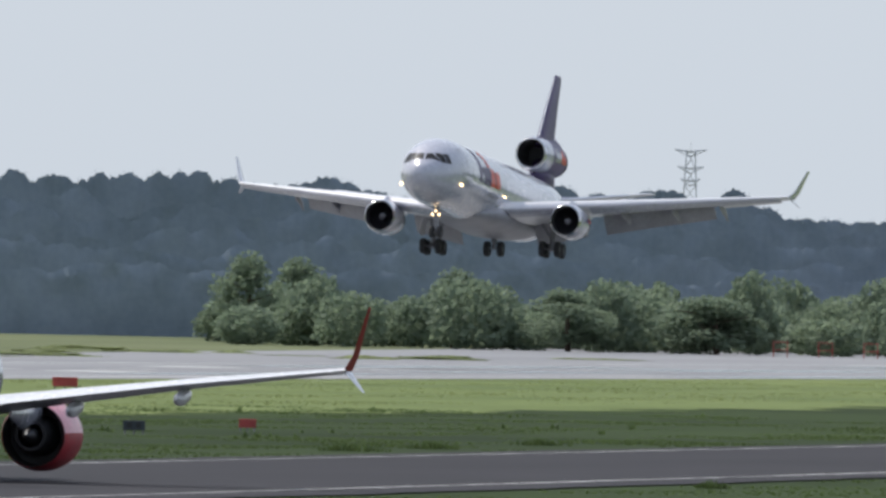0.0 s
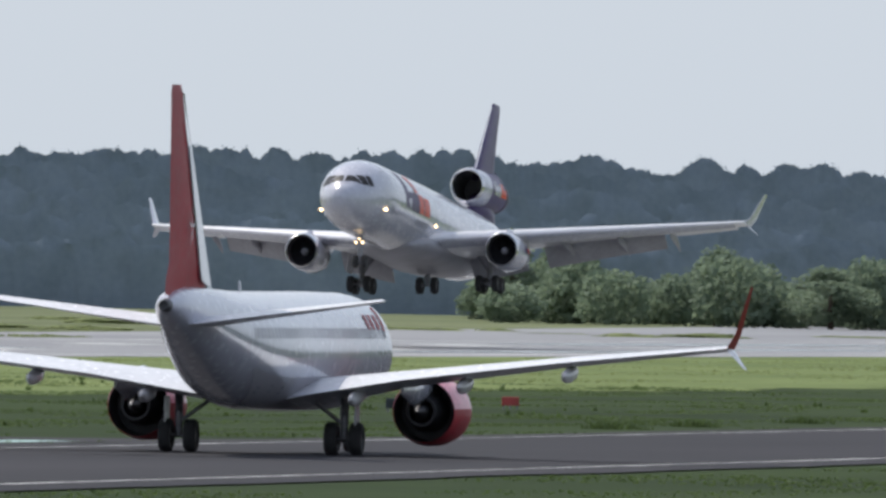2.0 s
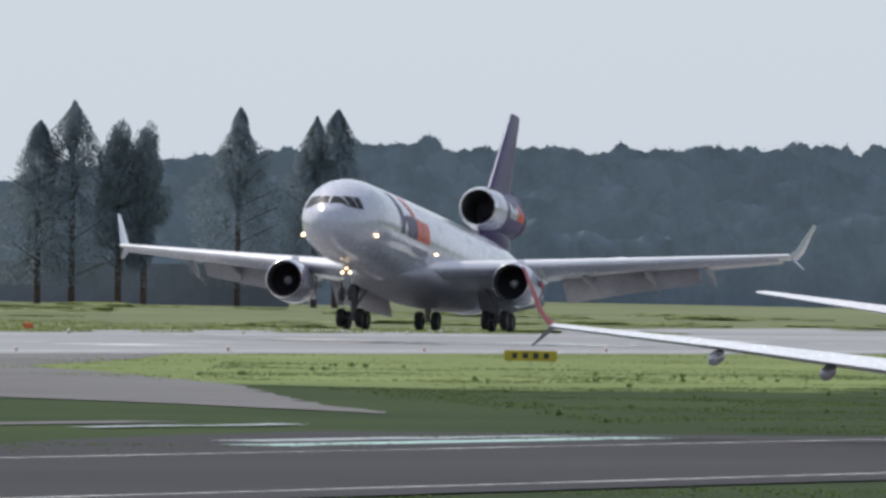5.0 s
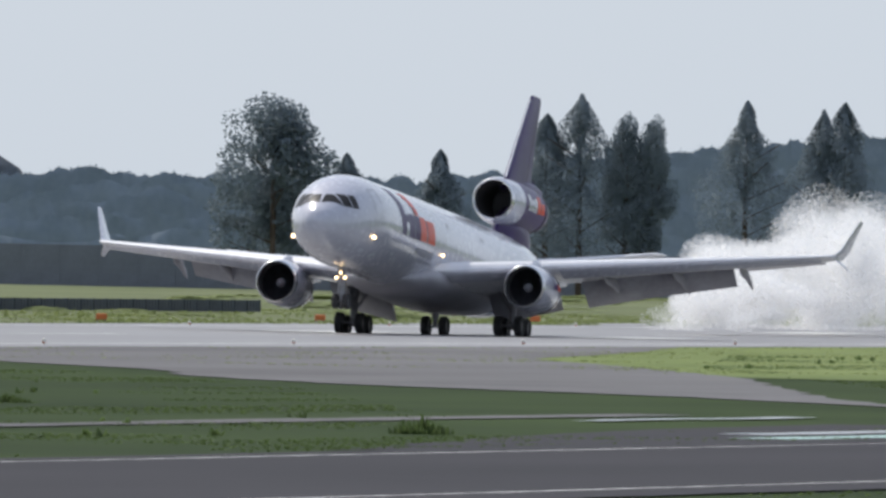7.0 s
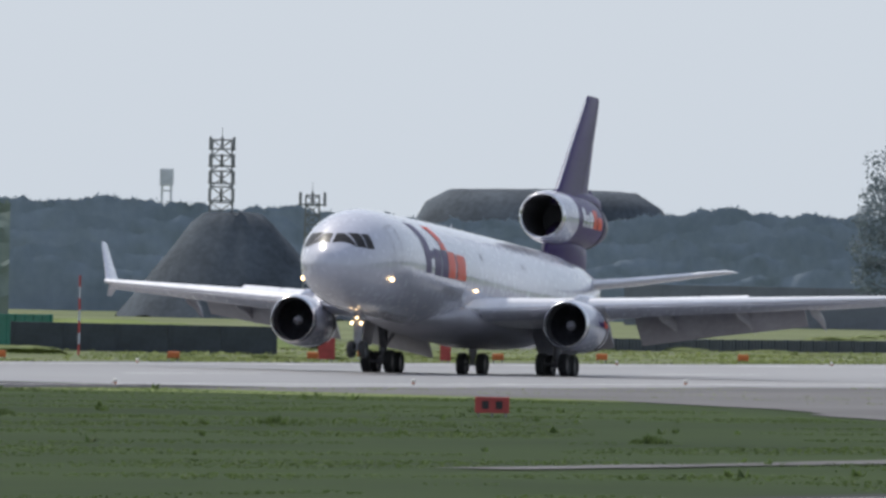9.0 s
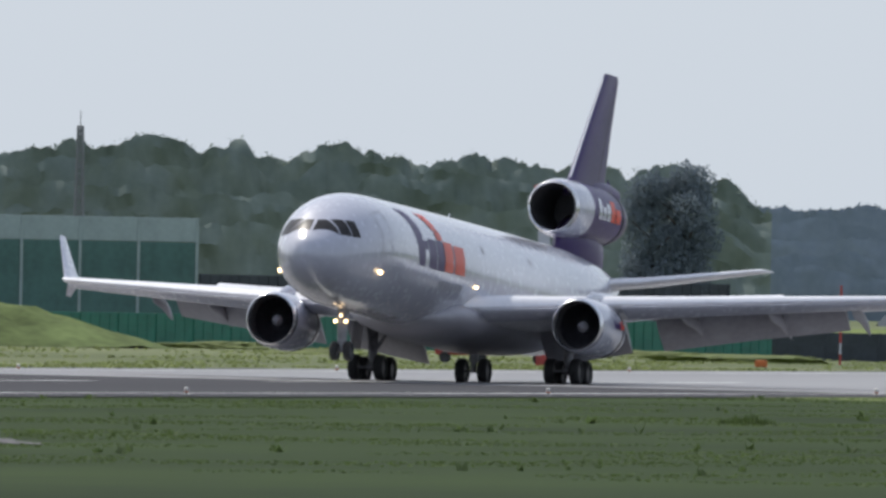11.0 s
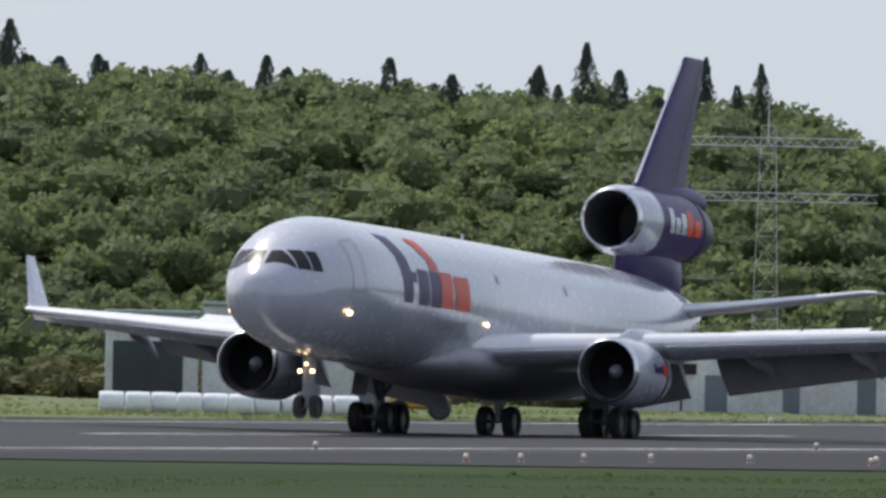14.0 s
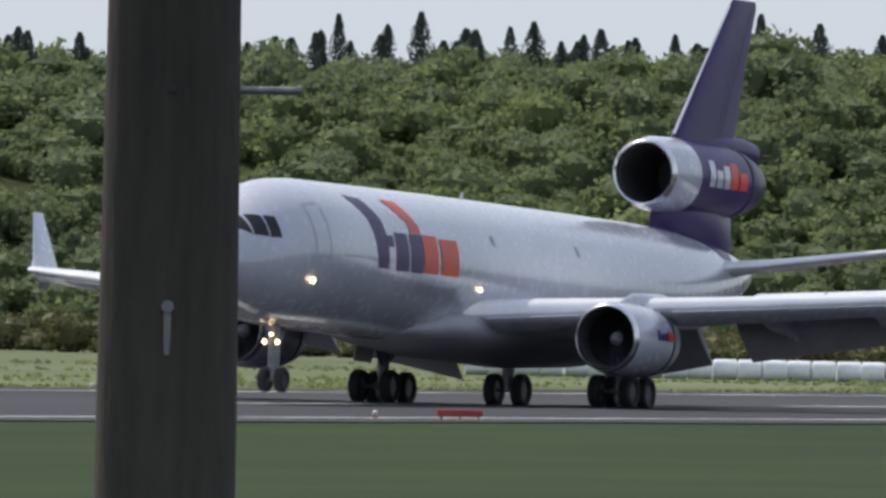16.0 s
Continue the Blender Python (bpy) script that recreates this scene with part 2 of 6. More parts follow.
class Body:
    """A fuselage from stations (x, top, bottom, half width)."""

    def __init__(self, table):
        self.t = np.array(table, float)

    def at(self, x):
        t = self.t
        i = int(np.clip(np.searchsorted(t[:, 0], x) - 1, 0, len(t) - 2))
        s = (x - t[i, 0]) / (t[i + 1, 0] - t[i, 0])
        d = np.gradient(t[:, 1:], t[:, 0], axis=0)
        w = t[i + 1, 0] - t[i, 0]
        h = (2 * s**3 - 3 * s**2 + 1) * t[i, 1:] + (s**3 - 2 * s**2 + s) * w * d[i] + (-2 * s**3 + 3 * s**2) * t[i + 1, 1:] + (s**3 - s**2) * w * d[i + 1]
        return h

    def point(self, x, a, off=0.0):
        """a: degrees from the side at +y, 90 at the top, 180 at -y."""
        top, bot, w = self.at(x)
        zc, hz = (top + bot) / 2, max((top - bot) / 2, 0.01)
        w = max(w, 0.01)
        a = radians(a)
        return (x, (w + off) * math.cos(a), zc + (hz + off) * math.sin(a))

    def skin(self, xs, seg=48):
        bm = bmesh.new()
        loft(bm, [[self.point(x, i * 360 / seg) for i in range(seg)] for x in xs])
        return bm

    def patch(self, bm, quad, off=0.012, nu=6, nv=6):
        """A curved patch over the skin between four corners (x, degrees)."""
        q = [np.array(c, float) for c in quad]
        g = []
        for i in range(nu + 1):
            u = i / nu
            row = []
            for j in range(nv + 1):
                v = j / nv
                p = q[0] * (1 - u) * (1 - v) + q[1] * u * (1 - v) + q[2] * u * v + q[3] * (1 - u) * v
                row.append(bm.verts.new(self.point(p[0], p[1], off)))
            g.append(row)
        for i in range(nu):
            for j in range(nv):
                bm.faces.new((g[i][j], g[i + 1][j], g[i + 1][j + 1], g[i][j + 1]))


def at_height(body, x, z, side):
    """The angle on the skin at station x and height z."""
    top, bot, w = body.at(x)
    s = max(-1, min(1, (z - (top + bot) / 2) / ((top - bot) / 2)))
    a = math.degrees(math.asin(s))
    return 180 - a if side < 0 else a


def wheel(parent, name, centre, r, w, seg=24):
    bm = bmesh.new()
    spin(bm, [(-w * 0.36, r * 0.55), (-w / 2, r * 0.72), (-w / 2, r * 0.88), (-w * 0.34, r * 0.985), (0, r), (w * 0.34, r * 0.985), (w / 2, r * 0.88), (w / 2, r * 0.72), (w * 0.36, r * 0.55)], (0, 0, 0), seg, "y", True)
    ob = part(name, bm, RUBBER, parent)
    ob.location = centre
    bm = bmesh.new()
    spin(bm, [(-w * 0.3, 0.05), (-w * 0.3, r * 0.5), (-w * 0.38, r * 0.57), (w * 0.38, r * 0.57), (w * 0.3, r * 0.5), (w * 0.3, 0.05)], (0, 0, 0), seg, "y")
    part("rim", bm, DARKMETAL, ob, "dark metal wheel rim")
    return ob


# ---- ground ----
RWY_Y = 351.3
SKEW = math.tan(radians(0.75))


def strip(name, x0, x1, y0, y1, z, material, label, parent=None, skew=0.0, ragged=0.0, step=6.0, seed=1, kind="structure"):
    """A long strip of ground with uneven sides."""
    rnd = random.Random(seed)
    xs = np.arange(x0, x1 + step, step)
    v, f = [], []
    for i, x in enumerate(xs):
        s = (x - 780) * skew
        a = noise.noise((x * 0.05, seed * 3.1, 0)) * ragged + rnd.uniform(-0.25, 0.25) * ragged
        b = noise.noise((x * 0.05, seed * 7.7, 4)) * ragged + rnd.uniform(-0.25, 0.25) * ragged
        v += [(x, y0 + s + a, z), (x, y1 + s + b, z)]
        if i:
            k = 2 * i
            f.append((k - 2, k, k + 1, k - 1))
    ob = mesh_ob(name, v, f, material, parent)
    return tagged(ob, label, kind=kind)


ground = mesh_ob("ground", [(-4000, -6000, 0), (9000, -6000, 0), (9000, 6000, 0), (-4000, 6000, 0)], [(0, 1, 2, 3)], GRASS)
tagged(ground, "airfield grass, dark green with cloud shade painted in", kind="structure")
strip("meadow", 1130, 2700, 226, 330, 0.03, MEADOW, "pale green grass between taxiway and runway", ragged=9, seed=3, step=5)
strip("meadow_far", 300, 4200, 392, 1200, 0.03, FARMEADOW, "pale green grass beyond the runway", ragged=5, seed=4, step=8)
taxiway = strip("taxiway", 200, 1700, 134.0, 164.5, 0.05, ASPHALT, "grey asphalt taxiway with worn edge lines", skew=SKEW, ragged=0.5)
for y in (137.6, 161.8):
    strip("taxi_edge_line", 200, 1700, y, y + 0.28, 0.056, LINE, "thin pale taxiway edge line", skew=SKEW, ragged=0.12, seed=int(y))
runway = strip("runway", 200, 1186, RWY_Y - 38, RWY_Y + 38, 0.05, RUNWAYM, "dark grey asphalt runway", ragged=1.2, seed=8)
strip("far_runway", 1192, 4200, RWY_Y - 38, RWY_Y + 38, 0.05, RUNWAYPALE, "paler far runway surface with glare painted in", ragged=1.2, seed=18)
for y in (RWY_Y - 30.5, RWY_Y + 29.6):
    strip("runway_edge_line", 200, 4200, y, y + 0.95, 0.056, LINE, "white painted runway edge line", ragged=0.25, seed=int(y))
for k in range(40):
    x = 700 + k * 60
    strip("runway_centre_line", x, x + 30, RWY_Y - 0.45, RWY_Y + 0.45, 0.056, LINE, "white dashed runway centre line", step=30, seed=k)
for k in range(4):
    for s in (-1, 1):
        strip("touchdown_mark", 1540 + k * 150, 1562 + k * 150, RWY_Y + s * 10 - 3, RWY_Y + s * 10 + 3, 0.056, LINE, "white painted touchdown zone bar", step=22, seed=k)


# ---- the landing jet ----
JET = Body([
    (2.0, 4.57, 4.53, 0.02), (2.1, 5.0, 4.08, 0.46), (2.42, 5.42, 3.62, 0.95), (3.0, 5.92, 3.16, 1.48), (3.83, 6.52, 2.78, 1.96), (4.75, 7.14, 2.52, 2.32),
    (5.92, 7.66, 2.32, 2.64), (7.5, 8.0, 2.19, 2.88), (9.5, 8.14, 2.14, 3.0), (12, 8.16, 2.14, 3.01), (42, 8.16, 2.14, 3.01), (45, 8.14, 2.3, 2.98),
    (48, 8.06, 2.8, 2.8), (51, 7.9, 3.6, 2.42), (54, 7.6, 4.6, 1.85), (56.5, 7.25, 5.5, 1.15), (58.2, 6.95, 6.05, 0.5), (58.8, 6.65, 6.35, 0.12)])


def jet_engine(parent, y, z, x0, r, length, name="wing_engine"):
    eng = new(name)
    eng.parent = parent
    eng.location = (x0, y, z)
    eng["label"] = "white turbofan engine with bare metal inlet lip"
    bm = bmesh.new()
    spin(bm, [(0.32, r * 0.985), (0.8, r * 1.045), (1.8, r * 1.07), (length * 0.55, r * 1.05), (length * 0.8, r * 0.9), (length * 0.8, r * 0.84), (length * 0.5, r * 0.9), (1.2, r * 0.9), (0.32, r * 0.87)], (0, 0, 0), 40, "x", True)
    part("cowling", bm, WHITE, eng)
    bm = bmesh.new()
    u = length * 0.64
    spin(bm, [(u, r * 1.015), (u + 0.02, r * 1.03), (u + 0.16, r * 1.01), (u + 0.16, r * 0.95), (u, r * 0.96)], (0, 0, 0), 40, "x", True)
    part("cowl_ring", bm, BLACK, eng, "black ring round the cowl")
    bm = bmesh.new()
    spin(bm, [(0.33, r * 0.99), (0.12, r * 0.975), (0.02, r * 0.94), (0.0, r * 0.915), (0.05, r * 0.885), (0.33, r * 0.865)], (0, 0, 0), 40, "x", True)
    part("inlet_lip", bm, METAL, eng, "polished metal inlet lip")
    bm = bmesh.new()
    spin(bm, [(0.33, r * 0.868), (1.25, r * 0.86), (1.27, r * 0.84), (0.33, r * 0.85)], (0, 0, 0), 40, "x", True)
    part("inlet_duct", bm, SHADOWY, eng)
    bm = bmesh.new()
    for i in range(22):
        a = i * math.tau / 22
        q = Matrix.Rotation(a, 4, "X")
        pts = []
        for rr, ch, tw in ((0.26, 0.16, 35), (0.6, 0.2, 50), (0.85, 0.22, 62)):
            for s in (-1, 1):
                t = radians(tw)
                pts.append(q @ Vector((1.15 + s * ch * math.cos(t), s * ch * math.sin(t) * 0.9, r * rr)))
        vs = [bm.verts.new(p) for p in pts]
        bm.faces.new((vs[0], vs[1], vs[3], vs[2]))
        bm.faces.new((vs[2], vs[3], vs[5], vs[4]))
    spin(bm, [(1.42, 0.02), (1.42, r * 0.86), (1.46, r * 0.86), (1.46, 0.02)], (0, 0, 0), 32)
    tagged(part("fan", bm, FAN, eng, "dark fan blades", False), kind="stuff")
    bm = bmesh.new()
    spin(bm, [(0.75, 0.01), (0.8, r * 0.06), (0.95, r * 0.13), (1.15, r * 0.19), (1.3, r * 0.21)], (0, 0, 0), 20)
    part("spinner", bm, BELLY, eng, "grey spinner")
    bm = bmesh.new()
    spin(bm, [(length * 0.62, r * 0.7), (length * 0.9, r * 0.55), (length * 1.05, r * 0.42), (length * 1.05, r * 0.34), (length * 1.2, r * 0.1), (length * 1.22, 0.01)], (0, 0, 0), 28)
    part("exhaust_cone", bm, DARKMETAL, eng, "dark metal exhaust cone")
    return eng


def cowl_bars(eng, r, groups, name="marking"):
    """Plain coloured bars wrapped round the near side of a cowling."""
    for material, quads, label in groups:
        for x0, x1, a0, a1 in quads:
            bm = bmesh.new()
            n = 5
            vs = [[bm.verts.new((x, rr * math.cos(radians(a0 + (a1 - a0) * j / n)), rr * math.sin(radians(a0 + (a1 - a0) * j / n)))) for j in range(n + 1)] for x, rr in ((x0, r(x0)), (x1, r(x1)))]
            for j in range(n):
                bm.faces.new((vs[0][j], vs[1][j], vs[1][j + 1], vs[0][j + 1]))
            part(name, bm, material, eng, label)


def wing_pair(parent, name, secs, side, pivot, material):
    bm = bmesh.new()
    loft(bm, [[(p[0] - pivot[0], p[1] * side - pivot[1] * side, p[2] - pivot[2]) for p in foil(*s)] for s in secs])
    w = part(name, bm, material, parent)
    w.location = (pivot[0], pivot[1] * side, pivot[2])
    return w


def between(secs, y):
    for a, b in zip(secs, secs[1:]):
        if a[1] <= y <= b[1]:
            t = (y - a[1]) / (b[1] - a[1])
            return [a[k] + (b[k] - a[k]) * t for k in range(6)]
    return list(secs[-1])


JWING = [(20.6, 1.2, 3.2, 13.6, 0.13, 2), (22.9, 3.0, 3.35, 12.6, 0.125, 2), (27.0, 8.3, 4.0, 9.4, 0.115, 1), (30.9, 13.5, 4.6, 7.2, 0.11, 0.5), (36.5, 20.0, 5.4, 4.9, 0.105, 0), (40.2, 24.6, 5.95, 3.1, 0.1, -0.5)]


def flap(wing, secs, ya, yb, side, pivot, frac, chord, droop, name, material, drop=0.1, n=6):
    """A hinged panel behind (or before) the wing, turned down by droop degrees."""
    bm = bmesh.new()
    rings = []
    for k in range(n + 1):
        y = ya + (yb - ya) * k / n
        s = between(secs, y)
        x0 = s[0] + s[3] * frac
        z0 = s[2] - drop
        rings.append([(p[0] - pivot[0], (p[1] - pivot[1]) * side, p[2] - pivot[2]) for p in foil(x0, y, z0, chord * s[3], 0.12, droop, 7)])
    loft(bm, rings)
    return part(name, bm, material, wing)


def bogie(parent, x, y, n_axles, gauge, top, r=0.68, spread=0.84, width=0.5):
    gear = new("main_gear" if n_axles == 2 else "centre_gear" if x > 20 else "nose_gear")
    gear.parent = parent
    gear["label"] = "dark steel landing gear leg with black tyres"
    gear.location = (x, y, 0)
    bm = bmesh.new()
    rod(bm, (0, 0, r), (0, 0, top), 0.16, 0.2, 14)
    rod(bm, (0, 0, r * 1.7), (0, 0, top), 0.24, 0.28, 14)
    rod(bm, (0, 0, r * 1.9), (-1.5 if n_axles == 2 else 1.1, 0, top), 0.09, 0.11)
    rod(bm, (0.22, 0, r * 1.05), (0.42, 0, r * 1.6), 0.06)
    rod(bm, (0.42, 0, r * 1.6), (0.2, 0, r * 2.3), 0.06)
    part("strut", bm, STEEL, gear)
    if n_axles == 2:
        bm = bmesh.new()
        box(bm, 0, 0, r, spread * 2, 0.26, 0.28, None, 0.05)
        part("bogie_beam", bm, STEEL, gear)
        bm = bmesh.new()
        rod(bm, (0.15, 0, r * 2.2), (0.1, -1.3 if y > 0 else 1.3, top), 0.1, 0.1)
        part("side_brace", bm, STEEL, gear)
    for k in range(n_axles):
        ax = (k * 2 - 1) * spread if n_axles == 2 else 0
        bm = bmesh.new()
        rod(bm, (ax, -gauge / 2, r), (ax, gauge / 2, r), 0.08)
        part("axle", bm, STEEL, gear)
        for s in (-1, 1):
            wheel(gear, "tyre", (ax, s * gauge / 2, r), r, width)
    return gear


def lamp_disc(parent, place, r, name="landing_light"):
    bm = bmesh.new()
    spin(bm, [(-0.06, 0.01), (-0.05, r * 0.6), (0.0, r), (0.06, r), (0.08, r * 0.5)], (0, 0, 0), 16)
    ob = part(name, bm, LAMPW, parent, "glowing landing light")
    ob.location = place
    return ob


def landing_jet():
    jet = thing("cargo_jet", "white three-engined cargo jet with purple tail and winglets, landing", "airplane")
    xs = list(2.0 + np.linspace(0, 1, 10)[1:] ** 2 * 2.6) + list(np.linspace(5.1, 12, 13)) + list(np.linspace(14, 42, 12)) + list(np.linspace(43.5, 58.7, 16))
    fus = part("fuselage", JET.skin([2.003] + xs, 56), WHITE, jet, "white painted fuselage")
    # purple rear skin below the fin
    bm = bmesh.new()
    JET.patch(bm, [(51.6, 146), (53.0, 146), (55.4, 92), (49.6, 92)], 0.012, 8, 10)
    JET.patch(bm, [(49.6, 88), (55.4, 88), (53.0, 34), (51.6, 34)], 0.012, 8, 10)
    part("rear_stripe", bm, PURPLE, jet, "purple painted rear fuselage")
    # cockpit windows
    for s in (1, -1):
        for quad in ([(2.8, 90 - s * 3), (3.38, at_height(JET, 3.38, 5.6, s)), (3.74, at_height(JET, 3.74, 6.38, s)), (3.6, 90 - s * 3)],
                     [(3.44, at_height(JET, 3.44, 5.6, s)), (3.98, at_height(JET, 3.98, 5.56, s)), (4.22, at_height(JET, 4.22, 6.4, s)), (3.82, at_height(JET, 3.82, 6.4, s))],
                     [(4.04, at_height(JET, 4.04, 5.54, s)), (4.55, at_height(JET, 4.55, 5.54, s)), (4.68, at_height(JET, 4.68, 6.38, s)), (4.28, at_height(JET, 4.28, 6.4, s))]):
            bm = bmesh.new()
            JET.patch(bm, quad, 0.015, 4, 4)
            part("cockpit_window", bm, GLASS, jet, "dark cockpit window")
        # cabin door outlines and small windows
        bm = bmesh.new()
        for x in (6.6, 7.75):
            JET.patch(bm, [(x, at_height(JET, x, 4.9, s)), (x + 0.05, at_height(JET, x, 4.9, s)), (x + 0.05, at_height(JET, x, 7.0, s)), (x, at_height(JET, x, 7.0, s))], 0.008, 1, 6)
        for z in (4.9, 7.0):
            JET.patch(bm, [(6.6, at_height(JET, 7, z, s)), (7.8, at_height(JET, 7, z, s)), (7.8, at_height(JET, 7, z + 0.05, s)), (6.6, at_height(JET, 7, z + 0.05, s))], 0.008, 6, 1)
        part("cabin_door_seam", bm, BELLY, jet)
        for x in (24.5, 33.5):
            bm = bmesh.new()
            JET.patch(bm, [(x, at_height(JET, x, 6.2, s)), (x + 0.3, at_height(JET, x, 6.2, s)), (x + 0.3, at_height(JET, x, 6.6, s)), (x, at_height(JET, x, 6.6, s))], 0.01, 2, 2)
            part("door_window", bm, GREYTXT, jet)
        # large coloured marking: plain slanted blocks
        lift = 0.012
        for material, label, bars in (
            (PURPLE, "purple block of the fuselage marking", (
                [(11.1, 7.6), (12.7, 7.5), (13.35, 6.7), (12.0, 6.7)], [(12.0, 6.68), (13.35, 6.68), (13.5, 4.75), (12.4, 4.75)], [(13.4, 6.1), (14.0, 6.1), (14.0, 5.65), (13.45, 5.65)],
                [(14.2, 6.25), (15.5, 6.25), (15.5, 4.72), (14.2, 4.72)], [(15.7, 6.25), (16.9, 6.25), (16.9, 4.72), (15.7, 4.72)])),
            (ORANGE, "orange block of the fuselage marking", (
                [(14.9, 7.6), (16.3, 7.55), (16.95, 6.75), (15.9, 6.75)], [(16.0, 6.72), (17.05, 6.72), (17.05, 6.3), (16.0, 6.3)], [(17.0, 6.28), (18.5, 6.28), (18.5, 4.75), (17.0, 4.75)], [(18.8, 6.2), (20.6, 6.2), (20.6, 4.75), (18.8, 4.75)]))):
            for q in bars:
                lift += 0.002
                bm = bmesh.new()
                JET.patch(bm, [(x, at_height(JET, x, z, s)) for x, z in q], lift, 4, 5)
                part("marking", bm, material, jet, label)
        for k in range(7):
            bm = bmesh.new()
            x = 16.6 + k * 0.62
            JET.patch(bm, [(x, at_height(JET, x, 3.85, s)), (x + 0.4, at_height(JET, x, 3.85, s)), (x + 0.46, at_height(JET, x, 4.3, s)), (x + 0.06, at_height(JET, x, 4.3, s))], 0.011, 2, 2)
            part("small_marking", bm, GREYTXT, jet, "small grey bar")
    # belly fairing over the wing box
    bm = bmesh.new()
    loft(bm, [[(x, w * math.cos(i * math.tau / 28), zc + h * math.sin(i * math.tau / 28)) for i in range(28)] for x, w, zc, h in ((18.5, 1.4, 2.5, 0.35), (21, 3.0, 2.75, 0.95), (25, 3.45, 2.8, 1.2), (33, 3.5, 2.8, 1.25), (38, 3.1, 2.8, 1.0), (42, 1.6, 2.7, 0.5))])
    part("belly_fairing", bm, BELLY, jet, "grey belly fairing")
    # wings
    wings = []
    for s in (1, -1):
        pivot = (30.0, 2.6, 3.4)
        w = wing_pair(jet, "wing", JWING, s, pivot, GREYW)
        w["label"] = "pale grey wing with flaps and slats out"
        wings.append(w)
        bm = bmesh.new()
        loft(bm, [[(p[0] - pivot[0], (p[1] - pivot[1]) * s, p[2] - pivot[2]) for p in foil(*q, side="v")] for q in ((40.5, 24.55, 5.95, 2.9, 0.09, 0), (41.5, 24.9, 6.5, 2.3, 0.09, 0), (43.2, 25.7, 8.5, 1.0, 0.08, 0))])
        part("winglet", bm, WHITE, w, "white upswept winglet")
        bm = bmesh.new()
        loft(bm, [[(p[0] - pivot[0], (p[1] - pivot[1]) * s, p[2] - pivot[2]) for p in foil(*q, side="v")] for q in ((41.0, 24.5, 5.9, 2.0, 0.09, 0), (42.6, 25.1, 5.25, 0.8, 0.08, 0))])
        part("lower_winglet", bm, WHITE, w)
        flap(w, JWING, 3.3, 7.6, s, pivot, 0.86, 0.27, 38, "inboard_flap", BELLY, 0.15)
        flap(w, JWING, 9.2, 18.2, s, pivot, 0.84, 0.30, 38, "outboard_flap", BELLY, 0.12)
        flap(w, JWING, 18.6, 23.6, s, pivot, 0.86, 0.2, 8, "aileron", GREYW, 0.05)
        flap(w, JWING, 3.4, 7.0, s, pivot, -0.05, 0.13, 20, "inboard_slat", WHITE, 0.2)
        flap(w, JWING, 9.6, 24.0, s, pivot, -0.07, 0.17, 22, "outboard_slat", WHITE, 0.2)
        for y in (5.6, 11.2, 15.2, 19.0):
            q = between(JWING, y)
            bm = bmesh.new()
            rings = []
            for u, rr, dz in ((0.45, 0.05, -0.35), (0.6, 0.26, -0.5), (0.85, 0.32, -0.6), (1.05, 0.24, -1.0), (1.2, 0.04, -1.35)):
                c = Vector((q[0] + q[3] * u - pivot[0], (y - pivot[1]) * s, q[2] + dz - pivot[2]))
                rings.append([c + Vector((0, rr * 0.55 * math.cos(i * math.tau / 10), rr * math.sin(i * math.tau / 10))) for i in range(10)])
            loft(bm, rings)
            part("flap_fairing", bm, BELLY, w)
        for y0, y1 in ((10.0, 12.6), (12.7, 15.3)):
            # raised spoiler panels
            bm = bmesh.new()
            for y in (y0,):
                qa, qb = between(JWING, y0), between(JWING, y1)
                pts = []
                for q in (qa, qb):
                    x = q[0] + q[3] * 0.68
                    zt = q[2] + 0.06 * q[3]
                    pts.append([(x, q[1], zt), (x + q[3] * 0.16, q[1], zt + 0.32)])
                vs = [bm.verts.new((p[0] - pivot[0], (p[1] - pivot[1]) * s, p[2] - pivot[2] + d)) for d in (0, 0.05) for q in pts for p in q]
                for a in ((0, 1, 3, 2), (4, 6, 7, 5), (0, 2, 6, 4), (1, 5, 7, 3), (0, 4, 5, 1), (2, 3, 7, 6)):
                    bm.faces.new([vs[i] for i in a])
            part("spoiler", bm, GREYW, w, smooth=False)
        # engine and pylon
        e = jet_engine(jet, s * 8.23, 2.58, 23.75, 1.40, 6.2)
        fx = (lambda a, b: (a, b)) if s > 0 else (lambda a, b: (180 - b, 180 - a))
        cowl_bars(e, lambda x: 1.508, [(PURPLE, [(2.0, 2.3, *fx(0, 16)), (2.38, 2.72, *fx(0, 11)), (2.8, 3.1, *fx(0, 13))], "purple block"), (ORANGE, [(3.16, 3.45, *fx(0, 16)), (3.52, 3.8, *fx(0, 11))], "orange block")], "cowl_marking")
        bm = bmesh.new()
        loft(bm, [[(x, s * 8.23 + w_ * math.cos(i * math.tau / 12), z0 + (z1 - z0) * (0.5 + 0.5 * math.sin(i * math.tau / 12))) for i in range(12)] for x, w_, z0, z1 in ((25.2, 0.08, 3.7, 4.1), (26.5, 0.25, 3.6, 4.5), (29.5, 0.28, 3.2, 4.6), (33.0, 0.22, 3.3, 4.2), (35.0, 0.05, 3.6, 3.9))])
        part("pylon", bm, WHITE, jet, "white engine pylon")
        # tailplane
        bm = bmesh.new()
        loft(bm, [[(p[0], p[1] * s, p[2]) for p in foil(*q)] for q in ((49.6, 0.9, 6.35, 6.6, 0.1, -2), (52.2, 3.5, 6.75, 5.2, 0.1, -2), (56.6, 8.6, 7.75, 2.6, 0.09, -2), (57.2, 9.0, 7.8, 1.7, 0.06, -2))])
        part("tailplane", bm, GREYW, jet, "pale grey tailplane")
